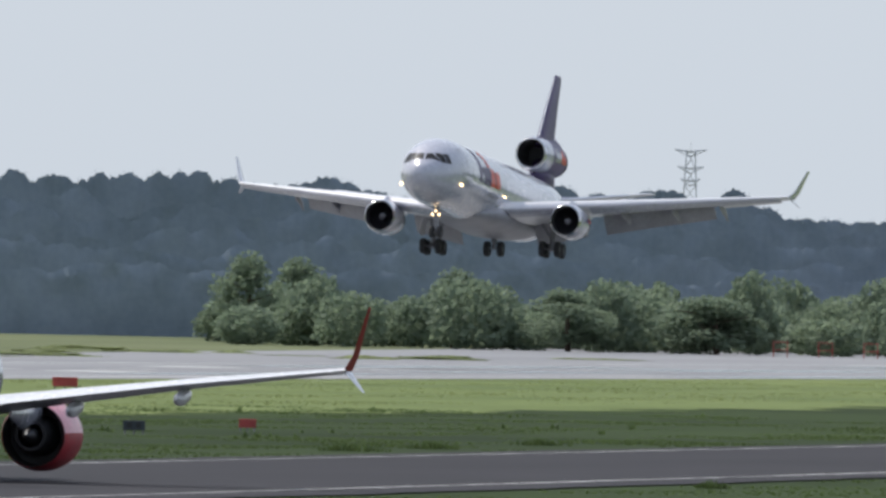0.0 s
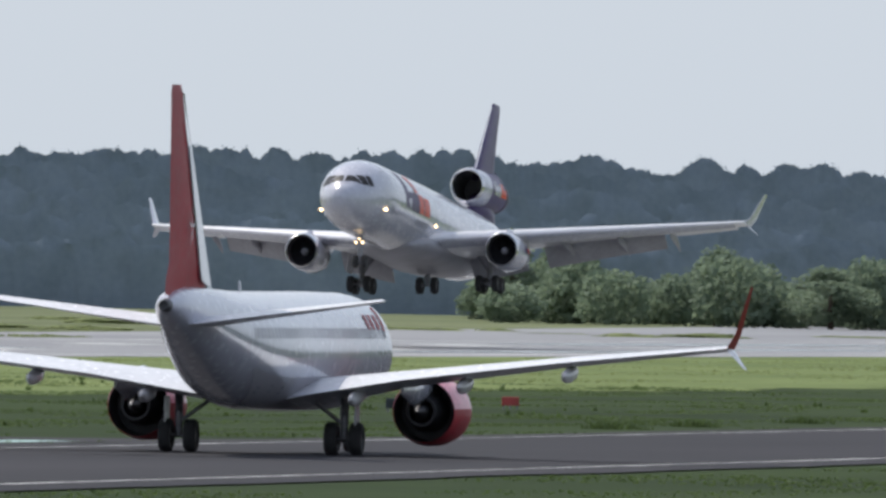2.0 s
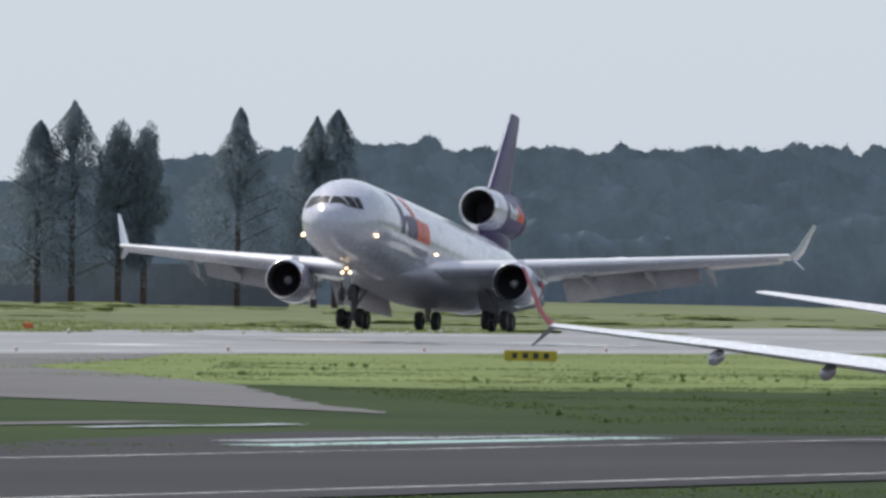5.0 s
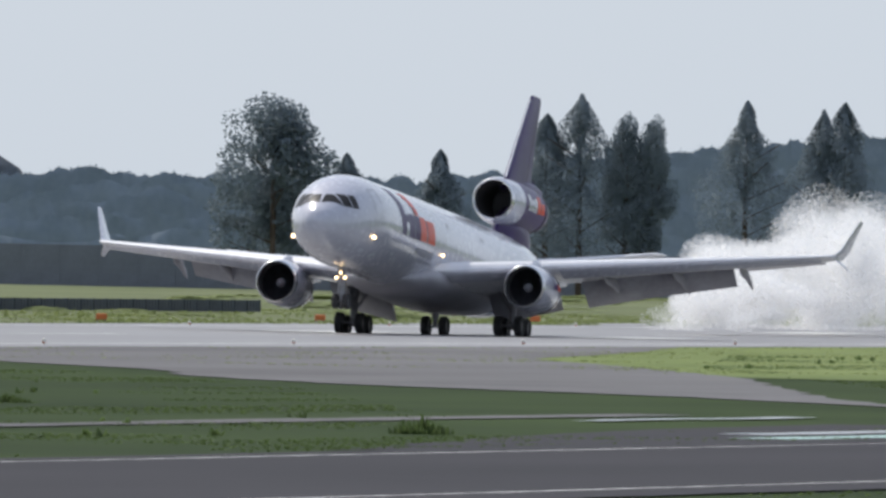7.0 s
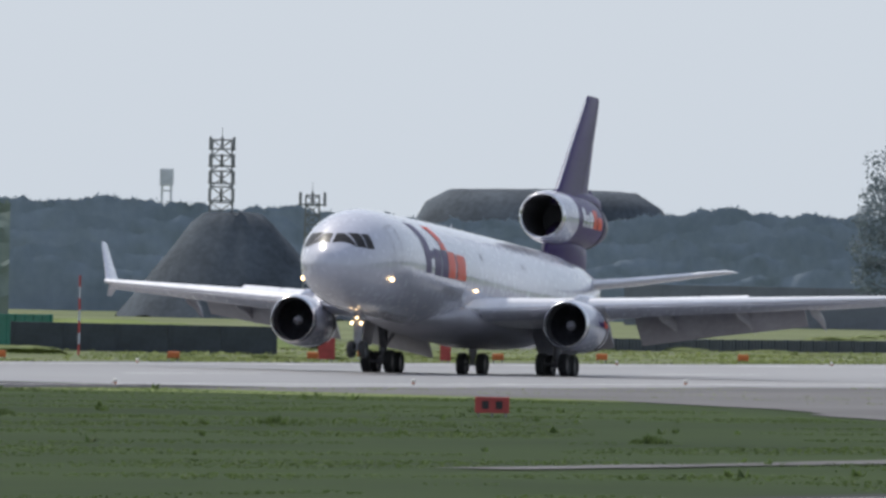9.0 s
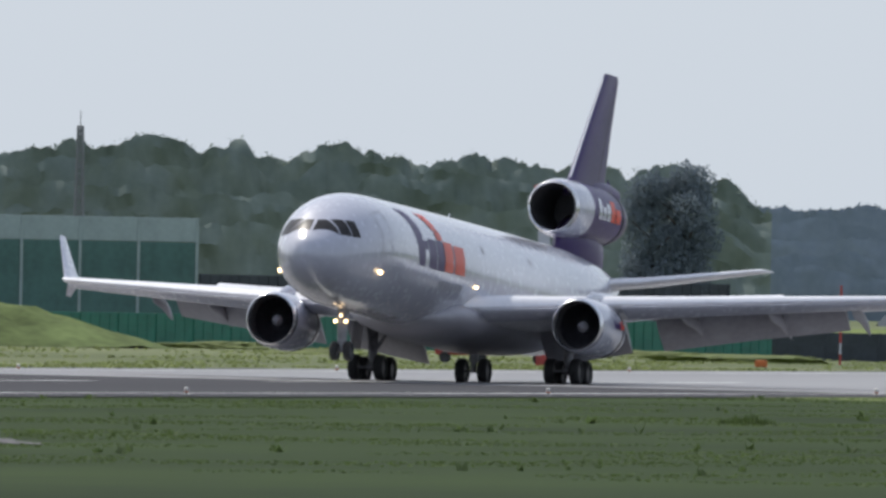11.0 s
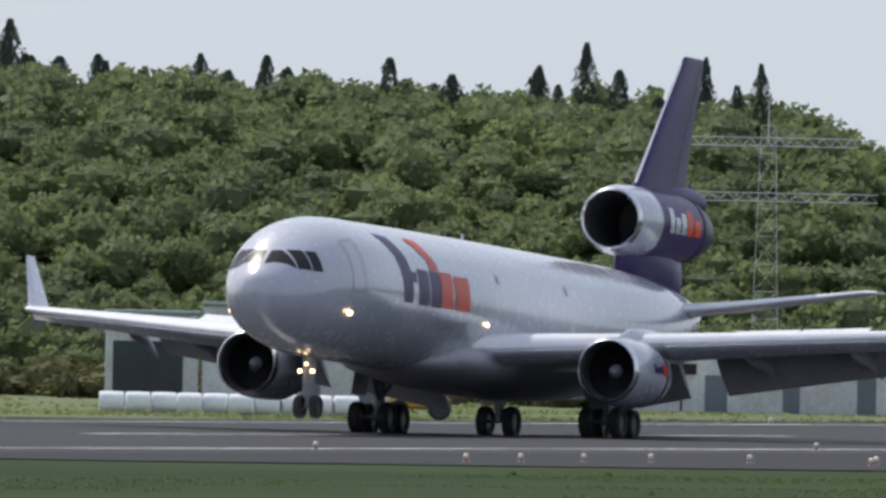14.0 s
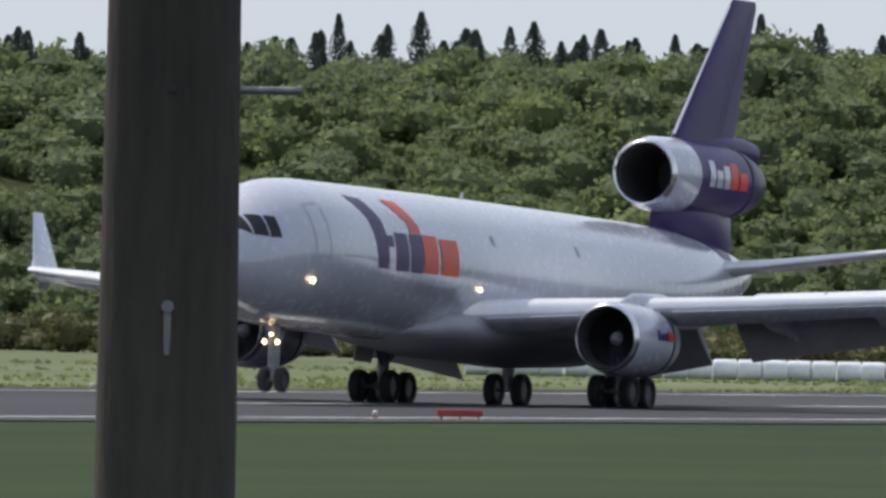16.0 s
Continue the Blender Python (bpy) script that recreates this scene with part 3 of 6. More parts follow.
        for q, rr in (((22.9, s * 3.03, 4.35), 0.09), ((6.5, s * 2.66, 3.95), 0.12)):
            lamp_disc(jet, q, rr, "side_light" if rr < 0.1 else "landing_light")
        bogie(jet, 32.8, s * 5.3, 2, 1.37, 3.4)
        # gear doors
        bm = bmesh.new()
        box(bm, 0, 0, 0, 1.9, 0.06, 1.5, Matrix.Translation((33.3, s * 6.35, 2.45)) @ Matrix.Rotation(radians(s * 8), 4, "X"), 0.02)
        part("gear_door", bm, GREYW, jet, smooth=False)
    bogie(jet, 33.4, 0, 1, 1.2, 2.2)
    ng = bogie(jet, 9.1, 0, 1, 0.72, 3.2, 0.5, 0, 0.36)
    ng.location.z = -0.45
    for y in (-0.28, 0.28):
        lamp_disc(jet, (8.7, y, 1.55), 0.09)
    lamp_disc(jet, (8.7, 0.0, 1.85), 0.07, "taxi_light")
    # tail engine, straight through the fin
    te = new("tail_engine")
    te.parent = jet
    te.location = (47.1, 0, 10.32)
    te["label"] = "tail engine with white inlet and purple duct"
    r = 1.42
    bm = bmesh.new()
    spin(bm, [(0.3, r * 1.0), (1.0, r * 1.1), (2.6, r * 1.13), (2.6, r * 0.9), (0.3, r * 0.86)], (0, 0, 0), 40, "x", True)
    part("inlet_cowl", bm, WHITE, te, "white inlet cowl")
    bm = bmesh.new()
    spin(bm, [(0.31, r * 1.005), (0.1, r * 0.985), (0.0, r * 0.93), (0.06, r * 0.88), (0.31, r * 0.855)], (0, 0, 0), 40, "x", True)
    part("inlet_lip", bm, METAL, te, "polished metal inlet lip")
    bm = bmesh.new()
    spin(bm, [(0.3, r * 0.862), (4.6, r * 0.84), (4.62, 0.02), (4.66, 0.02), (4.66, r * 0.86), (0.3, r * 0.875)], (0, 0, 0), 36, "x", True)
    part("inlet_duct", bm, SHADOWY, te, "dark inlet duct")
    bm = bmesh.new()
    spin(bm, [(2.6, r * 1.13), (4.3, r * 1.14), (7.6, r * 1.1), (9.3, r * 1.0), (9.3, r * 0.9), (2.6, r * 0.95)], (0, 0, 0), 40, "x", True)
    part("duct_cowl", bm, PURPLE, te, "purple engine cowl")
    bm = bmesh.new()
    spin(bm, [(9.28, r * 0.97), (10.2, r * 0.88), (10.9, r * 0.76), (10.9, r * 0.66), (9.28, r * 0.8)], (0, 0, 0), 36, "x", True)
    part("exhaust_nozzle", bm, DARKMETAL, te, "dark exhaust nozzle")
    bm = bmesh.new()
    spin(bm, [(8.4, r * 1.06), (8.45, r * 1.075), (8.7, r * 1.06), (8.7, r * 1.01), (8.4, r * 1.02)], (0, 0, 0), 40, "x", True)
    part("cowl_ring", bm, BLACK, te, "black ring round the cowl")
    rr = lambda x: r * 1.147
    for s in (1, -1):
        fx = (lambda a, b: (a, b)) if s > 0 else (lambda a, b: (180 - b, 180 - a))
        cowl_bars(te, rr, [(WHITE, [(3.5, 4.1, *fx(-14, 26)), (4.25, 4.9, *fx(-14, 12)), (5.05, 5.7, *fx(-14, 20))], "white block"), (ORANGE, [(5.8, 6.6, *fx(-14, 26)), (6.75, 7.6, *fx(-14, 12))], "orange block")], "cowl_marking")
    # pedestal under the duct and the fin above it
    bm = bmesh.new()
    loft(bm, [[(x, w_ * math.cos(i * math.tau / 16), z0 + (z1 - z0) * (0.5 + 0.5 * math.sin(i * math.tau / 16))) for i in range(16)] for x, w_, z0, z1 in ((48.3, 0.12, 7.7, 9.0), (49.3, 0.55, 7.4, 9.6), (51, 0.85, 7.2, 10.2), (53.5, 0.8, 6.9, 10.2), (55.6, 0.5, 6.8, 9.6), (56.6, 0.15, 6.9, 9.2))])
    part("tail_pedestal", bm, PURPLE, jet, "purple duct fairing")
    bm = bmesh.new()
    loft(bm, [foil(x, 0, z, c, t, 0, 12, "v") for x, z, c, t in ((49.3, 11.2, 8.2, 0.09), (50.3, 12.1, 6.7, 0.1), (53.15, 15.0, 4.7, 0.1), (55.95, 17.75, 2.95, 0.1), (56.3, 18.05, 2.5, 0.06))])
    part("fin", bm, PURPLE, jet, "tall purple tail fin")
    bm = bmesh.new()
    loft(bm, [foil(x - 0.03, 0, z, c, 0.22, 0, 8, "v") for x, z, c in ((50.3, 12.1, 0.75), (53.15, 15.0, 0.5), (55.95, 17.75, 0.34))])
    part("fin_edge", bm, GREYW, jet, "pale leading edge of the fin")
    bm = bmesh.new()
    loft(bm, [[(x, w_ * math.cos(i * math.tau / 14), 11.2 + h_ * (0.5 + 0.5 * math.sin(i * math.tau / 14))) for i in range(14)] for x, w_, h_ in ((52.5, 0.1, 0.4), (54.5, 0.35, 1.0), (57.5, 0.35, 1.1), (59.3, 0.25, 0.9))])
    part("fin_fillet", bm, PURPLE, jet, "purple fillet behind the fin")
    bm = bmesh.new()
    for (x0, z0), (x1, z1) in (((54.7, 12.2), (58.0, 17.7)),):
        for s in (-1, 1):
            vs = [bm.verts.new(p) for p in ((x0, s * 0.27, z0), (x0 + 0.09, s * 0.27, z0), (x1 + 0.07, s * 0.14, z1), (x1, s * 0.14, z1))]
            bm.faces.new(vs)
    part("rudder_seam", bm, BLACK, jet, smooth=False)
    bm = bmesh.new()
    for i in range(7):
        rod(bm, (57.2 + i * 0.2, 0, 11.4), (57.6 + i * 0.2, 0, 12.5 - i * 0.09), 0.05, 0.03, 6)
    part("vent_louvre", bm, PURPLE, jet)
    for x in (27.5,):
        bm = bmesh.new()
        loft(bm, [foil(x + k * 0.25, 0, 8.1 + k * 0.4, 0.5 - k * 0.25, 0.15, 0, 6, "v") for k in (0, 1)])
        part("antenna", bm, WHITE, jet)
    return jet, wings


jet, jet_wings = landing_jet()

# ---- the taxiing airliner ----
# stations run forwards from the tail, turned to the same sense as the other jet
AIR = Body([(0, 5.12, 4.9, 0.12), (0.7, 5.35, 4.55, 0.42), (2.5, 5.6, 3.95, 0.72), (5, 5.62, 3.2, 1.05), (8, 5.58, 2.4, 1.4), (11, 5.52, 1.8, 1.68), (14, 5.5, 1.52, 1.86), (16.5, 5.5, 1.48, 1.88), (31, 5.5, 1.48, 1.88), (34, 5.45, 1.55, 1.8), (36, 5.15, 1.7, 1.55), (37.5, 4.6, 1.95, 1.2), (38.6, 3.9, 2.3, 0.75), (39.2, 3.3, 2.75, 0.2)])


def airliner():
    a = thing("airliner", "white twin-engined airliner with red tail fin taxiing away", "airplane")
    xs = [0.01, 0.3, 0.7, 1.5, 2.5, 4, 5.5, 7, 8.5, 10, 11.5, 13, 14.5, 16.5, 20, 24, 28, 31, 32.5, 34, 35, 36, 37, 37.8, 38.4, 38.9, 39.15]
    part("fuselage", AIR.skin(xs, 48), WHITE, a, "white painted fuselage")
    bm = bmesh.new()
    for s in (1, -1):
        AIR.patch(bm, [(9.5, at_height(AIR, 9.5, 3.0, s)), (31, at_height(AIR, 31, 2.75, s)), (31, at_height(AIR, 31, 1.55, s)), (12, at_height(AIR, 12, 1.75, s))], 0.012, 12, 6)
    part("belly_band", bm, BELLY, a, "grey lower fuselage band")
    for s in (1, -1):
        for k, (w_, h0, h1) in enumerate(((0.5, 0.5, 1.3), (0.55, 0.55, 1.05), (0.55, 0.55, 1.05), (0.55, 0.55, 1.05))):
            bm = bmesh.new()
            x = 33.4 - k * 1.05
            AIR.patch(bm, [(x, at_height(AIR, x, 3.7 + h0, s)), (x - w_, at_height(AIR, x, 3.7 + h0, s)), (x - w_, at_height(AIR, x, 3.7 + h1, s)), (x, at_height(AIR, x, 3.7 + h1, s))], 0.014 + k * 0.001, 2, 3)
            part("marking", bm, RED, a, "red bar on the forward fuselage")
        for x in np.arange(9.0, 33.0, 0.51):
            bm = bmesh.new()
            AIR.patch(bm, [(x, at_height(AIR, x, 3.95, s)), (x + 0.25, at_height(AIR, x, 3.95, s)), (x + 0.25, at_height(AIR, x, 4.3, s)), (x, at_height(AIR, x, 4.3, s))], 0.008, 1, 1)
            part("cabin_window", bm, GREYTXT, a)
    bm = bmesh.new()
    spin(bm, [(-0.28, 0.02), (-0.3, 0.16), (-0.1, 0.22), (0.2, 0.24)], (0, 0, 5.0), 16)
    part("apu_exhaust", bm, DARKMETAL, a, "dark exhaust outlet")
    # fin, leading edge white-edged, main face red
    fin = [(8.6, 5.35, 8.6, 0.02), (6.6, 5.9, 6.5, 0.06), (5.9, 6.4, 5.2, 0.09), (2.35, 12.1, 1.95, 0.09), (2.15, 12.35, 1.6, 0.05)]
    bm = bmesh.new()
    loft(bm, [[(2 * x - p[0], p[1], p[2]) for p in foil(x, 0, z, c, t, 0, 12, "v")] for x, z, c, t in fin])
    part("fin", bm, RED, a, "red tail fin")
    bm = bmesh.new()
    for s in (-1, 1):
        vs = [bm.verts.new(p) for p in ((8.4, s * 0.06, 5.55), (5.3, s * 0.29, 5.85), (2.1, s * 0.14, 12.05), (2.36, s * 0.02, 12.12))]
        bm.faces.new(vs)
    part("fin_edge", bm, WHITE, a, "white leading edge of the fin", False)
    bm = bmesh.new()
    for s in (-1, 1):
        for k in range(5):
            t = radians(72 * k + 18)
            vs = [bm.verts.new((3.2 + rr * math.cos(t + d), s * 0.30, 7.6 + rr * math.sin(t + d))) for rr, d in ((0.1, -0.5), (0.85, 0), (0.1, 0.5))]
            bm.faces.new(vs)
    tagged(part("fin_emblem", bm, WHITE, a, "white flower-like shape", False), kind="stuff")
    pivot = (18.0, 1.5, 2.2)
    AWING = [(24.6, 1.2, 2.0, 7.9, 0.13, 1), (23.3, 2.0, 2.15, 7.0, 0.13, 1), (20.3, 5.4, 2.65, 4.7, 0.12, 0.5), (17.2, 11.0, 3.3, 3.1, 0.115, 0), (14.7, 16.9, 3.9, 1.7, 0.11, -0.5)]
    for s in (1, -1):
        bm = bmesh.new()
        loft(bm, [[(2 * q[0] - p[0], p[1] * s, p[2]) for p in foil(*q)] for q in AWING])
        part("wing", bm, GREYW, a, "pale grey swept wing")
        bm = bmesh.new()
        loft(bm, [[(2 * q[0] - p[0], p[1] * s, p[2]) for p in foil(*q, side="v")] for q in ((14.7, 16.85, 3.9, 1.65, 0.09, 0), (13.9, 17.2, 4.4, 1.15, 0.09, 0), (12.9, 17.75, 6.0, 0.5, 0.08, 0))])
        part("winglet", bm, RED, a, "red split winglet")
        bm = bmesh.new()
        loft(bm, [[(2 * q[0] - p[0], p[1] * s, p[2]) for p in foil(*q, side="v")] for q in ((14.6, 16.85, 3.88, 1.5, 0.09, 0), (13.5, 17.5, 3.2, 0.4, 0.08, 0))])
        part("lower_winglet", bm, WHITE, a)
        for y, x, z in ((3.6, 17.0, 2.15), (7.4, 16.5, 2.65), (11.2, 15.2, 3.1)):
            bm = bmesh.new()
            rings = []
            for u, rr, dz in ((1.6, 0.03, 0), (0.8, 0.2, -0.12), (-0.2, 0.25, -0.2), (-0.9, 0.2, -0.25), (-1.4, 0.06, -0.2)):
                c = Vector((x + u, y * s, z + dz))
                rings.append([c + Vector((0, rr * 0.8 * math.cos(i * math.tau / 12), rr * 1.1 * math.sin(i * math.tau / 12))) for i in range(12)])
            loft(bm, rings)
            part("flap_fairing", bm, GREYW, a)
        bm = bmesh.new()
        loft(bm, [[(2 * q[0] - p[0], p[1] * s, p[2]) for p in foil(*q)] for q in ((5.9, 0.4, 4.42, 4.0, 0.1, 1), (4.2, 2.6, 4.7, 3.1, 0.1, 1), (1.9, 7.0, 5.27, 1.5, 0.09, 1), (1.5, 7.2, 5.29, 1.0, 0.06, 1))])
        part("tailplane", bm, GREYW, a, "pale grey tailplane")
        # engine: red and pale pink cowl, open dark exhaust towards the tail
        e = new("wing_engine")
        e.parent = a
        e.location = (22.6, s * 4.95, 1.52)
        e["label"] = "red and pink turbofan engine"
        r = 1.12
        for nm, mt, a0, a1 in (("lower_cowl", RED, 175, 365), ("upper_cowl", PINK, 5, 175)):
            bm = bmesh.new()
            n = 20
            prof = [(3.6, r * 0.92), (3.3, r * 1.0), (2.4, r * 1.06), (1.2, r * 1.06), (0.2, r * 0.98), (0.05, r * 0.95), (0.12, r * 0.935)]
            vs = [[bm.verts.new((u, q * math.cos(radians(a0 + (a1 - a0) * i / n)), q * math.sin(radians(a0 + (a1 - a0) * i / n)))) for i in range(n + 1)] for u, q in prof]
            for va, vb in zip(vs, vs[1:]):
                for i in range(n):
                    bm.faces.new((va[i], va[i + 1], vb[i + 1], vb[i]))
            part(nm, bm, mt, e)
        bm = bmesh.new()
        spin(bm, [(0.1, r * 0.93), (1.4, r * 0.88), (1.42, r * 0.3), (1.5, r * 0.3), (3.3, r * 0.85), (3.3, r * 0.9), (1.4, r * 0.92), (0.12, r * 0.945)], (0, 0, 0), 32, "x", True)
        part("fan_duct", bm, SHADOWY, e, "dark bypass duct")
        bm = bmesh.new()
        spin(bm, [(1.4, r * 0.62), (0.4, r * 0.6), (-0.5, r * 0.45), (-0.5, r * 0.38), (-0.2, r * 0.3), (-1.2, r * 0.06), (-1.25, 0.01)], (0, 0, 0), 28)
        part("exhaust_cone", bm, DARKMETAL, e, "dark exhaust cone")
        bm = bmesh.new()
        loft(bm, [[(x, s * 4.95 + w_ * math.cos(i * math.tau / 12), z0 + (z1 - z0) * (0.5 + 0.5 * math.sin(i * math.tau / 12))) for i in range(12)] for x, w_, z0, z1 in ((25.4, 0.05, 2.5, 2.7), (23.6, 0.25, 2.0, 2.9), (20.5, 0.25, 1.7, 2.8), (18.2, 0.05, 2.1, 2.4))])
        part("pylon", bm, WHITE, a, "white engine pylon")
        # main gear
        g = new("main_gear")
        g.parent = a
        g.location = (18.95, s * 2.86, 0)
        g["label"] = "steel landing gear leg with twin black tyres"
        bm = bmesh.new()
        rod(bm, (0, 0, 0.56), (0, 0, 2.3), 0.13, 0.16)
        rod(bm, (0, 0, 1.0), (0, -1.2 * s, 1.9), 0.07)
        rod(bm, (0, 0, 1.3), (-0.8, 0, 2.2), 0.06)
        rod(bm, (0, -0.45, 0.56), (0, 0.45, 0.56), 0.08)
        part("strut", bm, STEEL, g)
        for d in (-0.43, 0.43):
            wheel(g, "tyre", (0, d, 0.565), 0.565, 0.42)
        bm = bmesh.new()
        box(bm, 0, 0.42 * s, 1.45, 0.9, 0.05, 0.9, None, 0.02)
        part("gear_door", bm, GREYW, g, smooth=False)
    g = new("nose_gear")
    g.parent = a
    g.location = (35.0, 0, 0)
    bm = bmesh.new()
    rod(bm, (0, 0, 0.35), (0, 0, 1.8), 0.09)
    rod(bm, (0, -0.25, 0.35), (0, 0.25, 0.35), 0.05)
    part("strut", bm, STEEL, g)
    for d in (-0.2, 0.2):
        wheel(g, "tyre", (0, d, 0.35), 0.35, 0.22, 16)
    bm = bmesh.new()
    loft(bm, [foil(14 - k * 0.1, 0, 5.45 + k * 0.4, 0.5 - k * 0.2, 0.15, 0, 6, "v") for k in (0, 1)])
    part("antenna", bm, WHITE, a)
    return a


liner = airliner()


# ---- plant building ----
def crown_core(seed, sub=2):
    """A lumpy closed body, one unit high and wide, as triangles."""
    bm = bmesh.new()
    bmesh.ops.create_icosphere(bm, subdivisions=sub, radius=0.5)
    noise.seed_set(seed)
    for v in bm.verts:
        k = 0.82 + 0.34 * noise.noise(v.co * 3.4 + Vector((seed, 0, 0))) + 0.16 * noise.noise(v.co * 9 + Vector((0, seed, 0)))
        v.co *= k
    top = max(v.co.z for v in bm.verts)
    t = np.array([[v.co / (2 * top) for v in f.verts] for f in bm.faces])
    t[..., 2] += 0.5
    bm.free()
    noise.seed_set(1)
    return t


def leaves(seed, n, rx, rz, leaf, sub=2, out=0.03, jitter=0.5):
    """A crown: a lumpy inner body with n leaf sprays standing off it, as an array of triangles."""
    rs = np.random.RandomState(seed)
    core = crown_core(seed, sub)
    area = np.linalg.norm(np.cross(core[:, 1] - core[:, 0], core[:, 2] - core[:, 0]), axis=1)
    pick = rs.choice(len(core), n, p=area / area.sum())
    w = rs.dirichlet((1, 1, 1), n)
    f = core[pick]
    c = (f * w[..., None]).sum(1)
    d = c - np.array([0, 0, 0.45])
    d /= np.linalg.norm(d, axis=1)[:, None]
    c = c + d * np.abs(rs.normal(scale=out, size=(n, 1)))
    nor = d + rs.normal(scale=jitter, size=(n, 3))
    nor /= np.linalg.norm(nor, axis=1)[:, None]
    a = np.cross(nor, rs.normal(size=(n, 3)))
    a /= np.linalg.norm(a, axis=1)[:, None]
    b = np.cross(nor, a)
    s = leaf * rs.uniform(0.5, 1.3, n)[:, None]
    t = np.stack([c - a * s * 0.5 - b * s * 0.4, c + a * s * 0.5 - b * s * 0.35, c + b * s * 0.6], axis=1)
    return np.concatenate([core * 0.97 + np.array([0, 0, 0.01]), t]) * np.array([2 * rx, 2 * rx, 2 * rz])


def conifer(seed, n, r, h, leaf, base=0.0, top_w=0.05):
    rs = np.random.RandomState(seed)
    u = rs.rand(n) ** 0.75
    a = rs.rand(n) * math.tau
    ph = rs.rand(3) * 6
    tier = 0.62 + 0.42 * np.abs(np.sin(u * 11 + ph[0] + 0.9 * np.sin(a * 2 + ph[1]))) + 0.34 * np.sin(a * 2 + u * 9 + ph[2]) + 0.16 * np.sin(a * 5 + u * 31)
    rad = r * (1 - u) ** 0.82 * tier * rs.uniform(0.55, 1.05, n) + top_w
    c = np.stack([rad * np.cos(a), rad * np.sin(a), base + u * h], axis=1)
    nor = np.stack([np.cos(a), np.sin(a), np.full(n, 0.7)], axis=1) + rs.normal(scale=0.5, size=(n, 3))
    nor /= np.linalg.norm(nor, axis=1)[:, None]
    t = np.cross(nor, rs.normal(size=(n, 3)))
    t /= np.linalg.norm(t, axis=1)[:, None]
    b = np.cross(nor, t)
    s = leaf * rs.uniform(0.6, 1.3, n)[:, None]
    return np.stack([c - t * s * 0.55 - b * s * 0.3, c + t * s * 0.55 - b * s * 0.3, c + b * s * 0.8], axis=1)


def tri_mesh(name, tris, material, parent=None, label="", kind=""):
    v = np.ascontiguousarray(tris.reshape(-1, 3), dtype=np.float32)
    n = len(v) // 3
    me = bpy.data.meshes.new(name)
    me.vertices.add(3 * n)
    me.vertices.foreach_set("co", v.ravel())
    me.loops.add(3 * n)
    me.loops.foreach_set("vertex_index", np.arange(3 * n, dtype=np.int32))
    me.polygons.add(n)
    me.polygons.foreach_set("loop_start", np.arange(0, 3 * n, 3, dtype=np.int32))
    me.update(calc_edges=True)
    me.validate()
    me.materials.append(material)
    ob = new(name, me)
    ob.parent = parent
    return tagged(ob, label, kind=kind)


def planted(places, variants, seed):
    """places: rows of x, y, z, width, height; each takes one of the unit crowns, turned at random."""
    rs = np.random.RandomState(seed)
    out = []
    for x, y, z, w, h in places:
        v = variants[rs.randint(len(variants))]
        a = rs.rand() * math.tau
        c, s = math.cos(a), math.sin(a)
        p = v.copy()
        px, py = v[..., 0] * w, v[..., 1] * w
        p[..., 0], p[..., 1], p[..., 2] = x + px * c - py * s, y + px * s + py * c, z + v[..., 2] * h
        out.append(p)
    return np.concatenate(out)


def polar(az, r):
    return r * math.cos(radians(az)), r * math.sin(radians(az))


# heading in degrees against the height of the treetops, in thousandths of the distance above eye level
TOPS = np.array([(8.0, 3.4), (8.7, 3.5), (8.83, 3.5), (8.97, 4.2), (9.11, 4.6), (9.36, 4.5), (9.68, 4.4), (9.9, 4.7), (10.3, 4.7), (10.8, 4.7), (11.25, 4.7), (11.5, 4.5), (11.75, 4.8), (12.0, 4.3), (12.3, 3.7), (12.45, 3.5),
                 (12.72, 3.0), (12.94, 2.4), (13.2, 2.4), (13.5, 2.6), (13.8, 2.5), (13.95, 2.0), (14.4, 1.9), (14.6, 2.2), (15.0, 2.4), (15.25, 2.6), (15.44, 2.5), (15.5, 3.6), (15.6, 4.1), (15.75, 3.9), (15.9, 4.3), (16.2, 4.3), (16.4, 4.8), (16.55, 4.3),
                 (16.65, 4.8), (16.75, 4.4), (16.85, 4.9), (17.0, 4.7), (17.3, 4.3), (17.7, 4.3), (18.1, 4.0), (18.6, 4.0), (19.5, 4.0)])
rnd = random.Random(11)
def loose_crown(seed, n, leaf):
    """Leaf sprays through the outer half of a lumpy crown, turned every way, with gaps between."""
    rs = np.random.RandomState(seed)
    core = crown_core(seed, 2)
    f = core[rs.randint(len(core), size=n)]
    c = (f * rs.dirichlet((1, 1, 1), n)[..., None]).sum(1)
    mid = np.array([0, 0, 0.45])
    c = mid + (c - mid) * (1.04 - 0.5 * rs.rand(n, 1) ** 1.6)
    a, nor = rs.normal(size=(n, 3)), rs.normal(size=(n, 3))
    a = np.cross(nor, a)
    a /= np.linalg.norm(a, axis=1)[:, None]
    b = np.cross(nor / np.linalg.norm(nor, axis=1)[:, None], a)
    w = leaf * rs.uniform(0.5, 1.3, n)[:, None]
    return np.stack([c - a * w * 0.5 - b * w * 0.4, c + a * w * 0.5 - b * w * 0.35, c + b * w * 0.6], axis=1)


def filled_crown(seed, n, leaf):
    """A loose crown round a smaller closed body."""
    mid = np.array([0, 0, 0.45])
    return np.concatenate([mid + (crown_core(seed, 1) - mid) * 0.84, loose_crown(seed, n, leaf)])


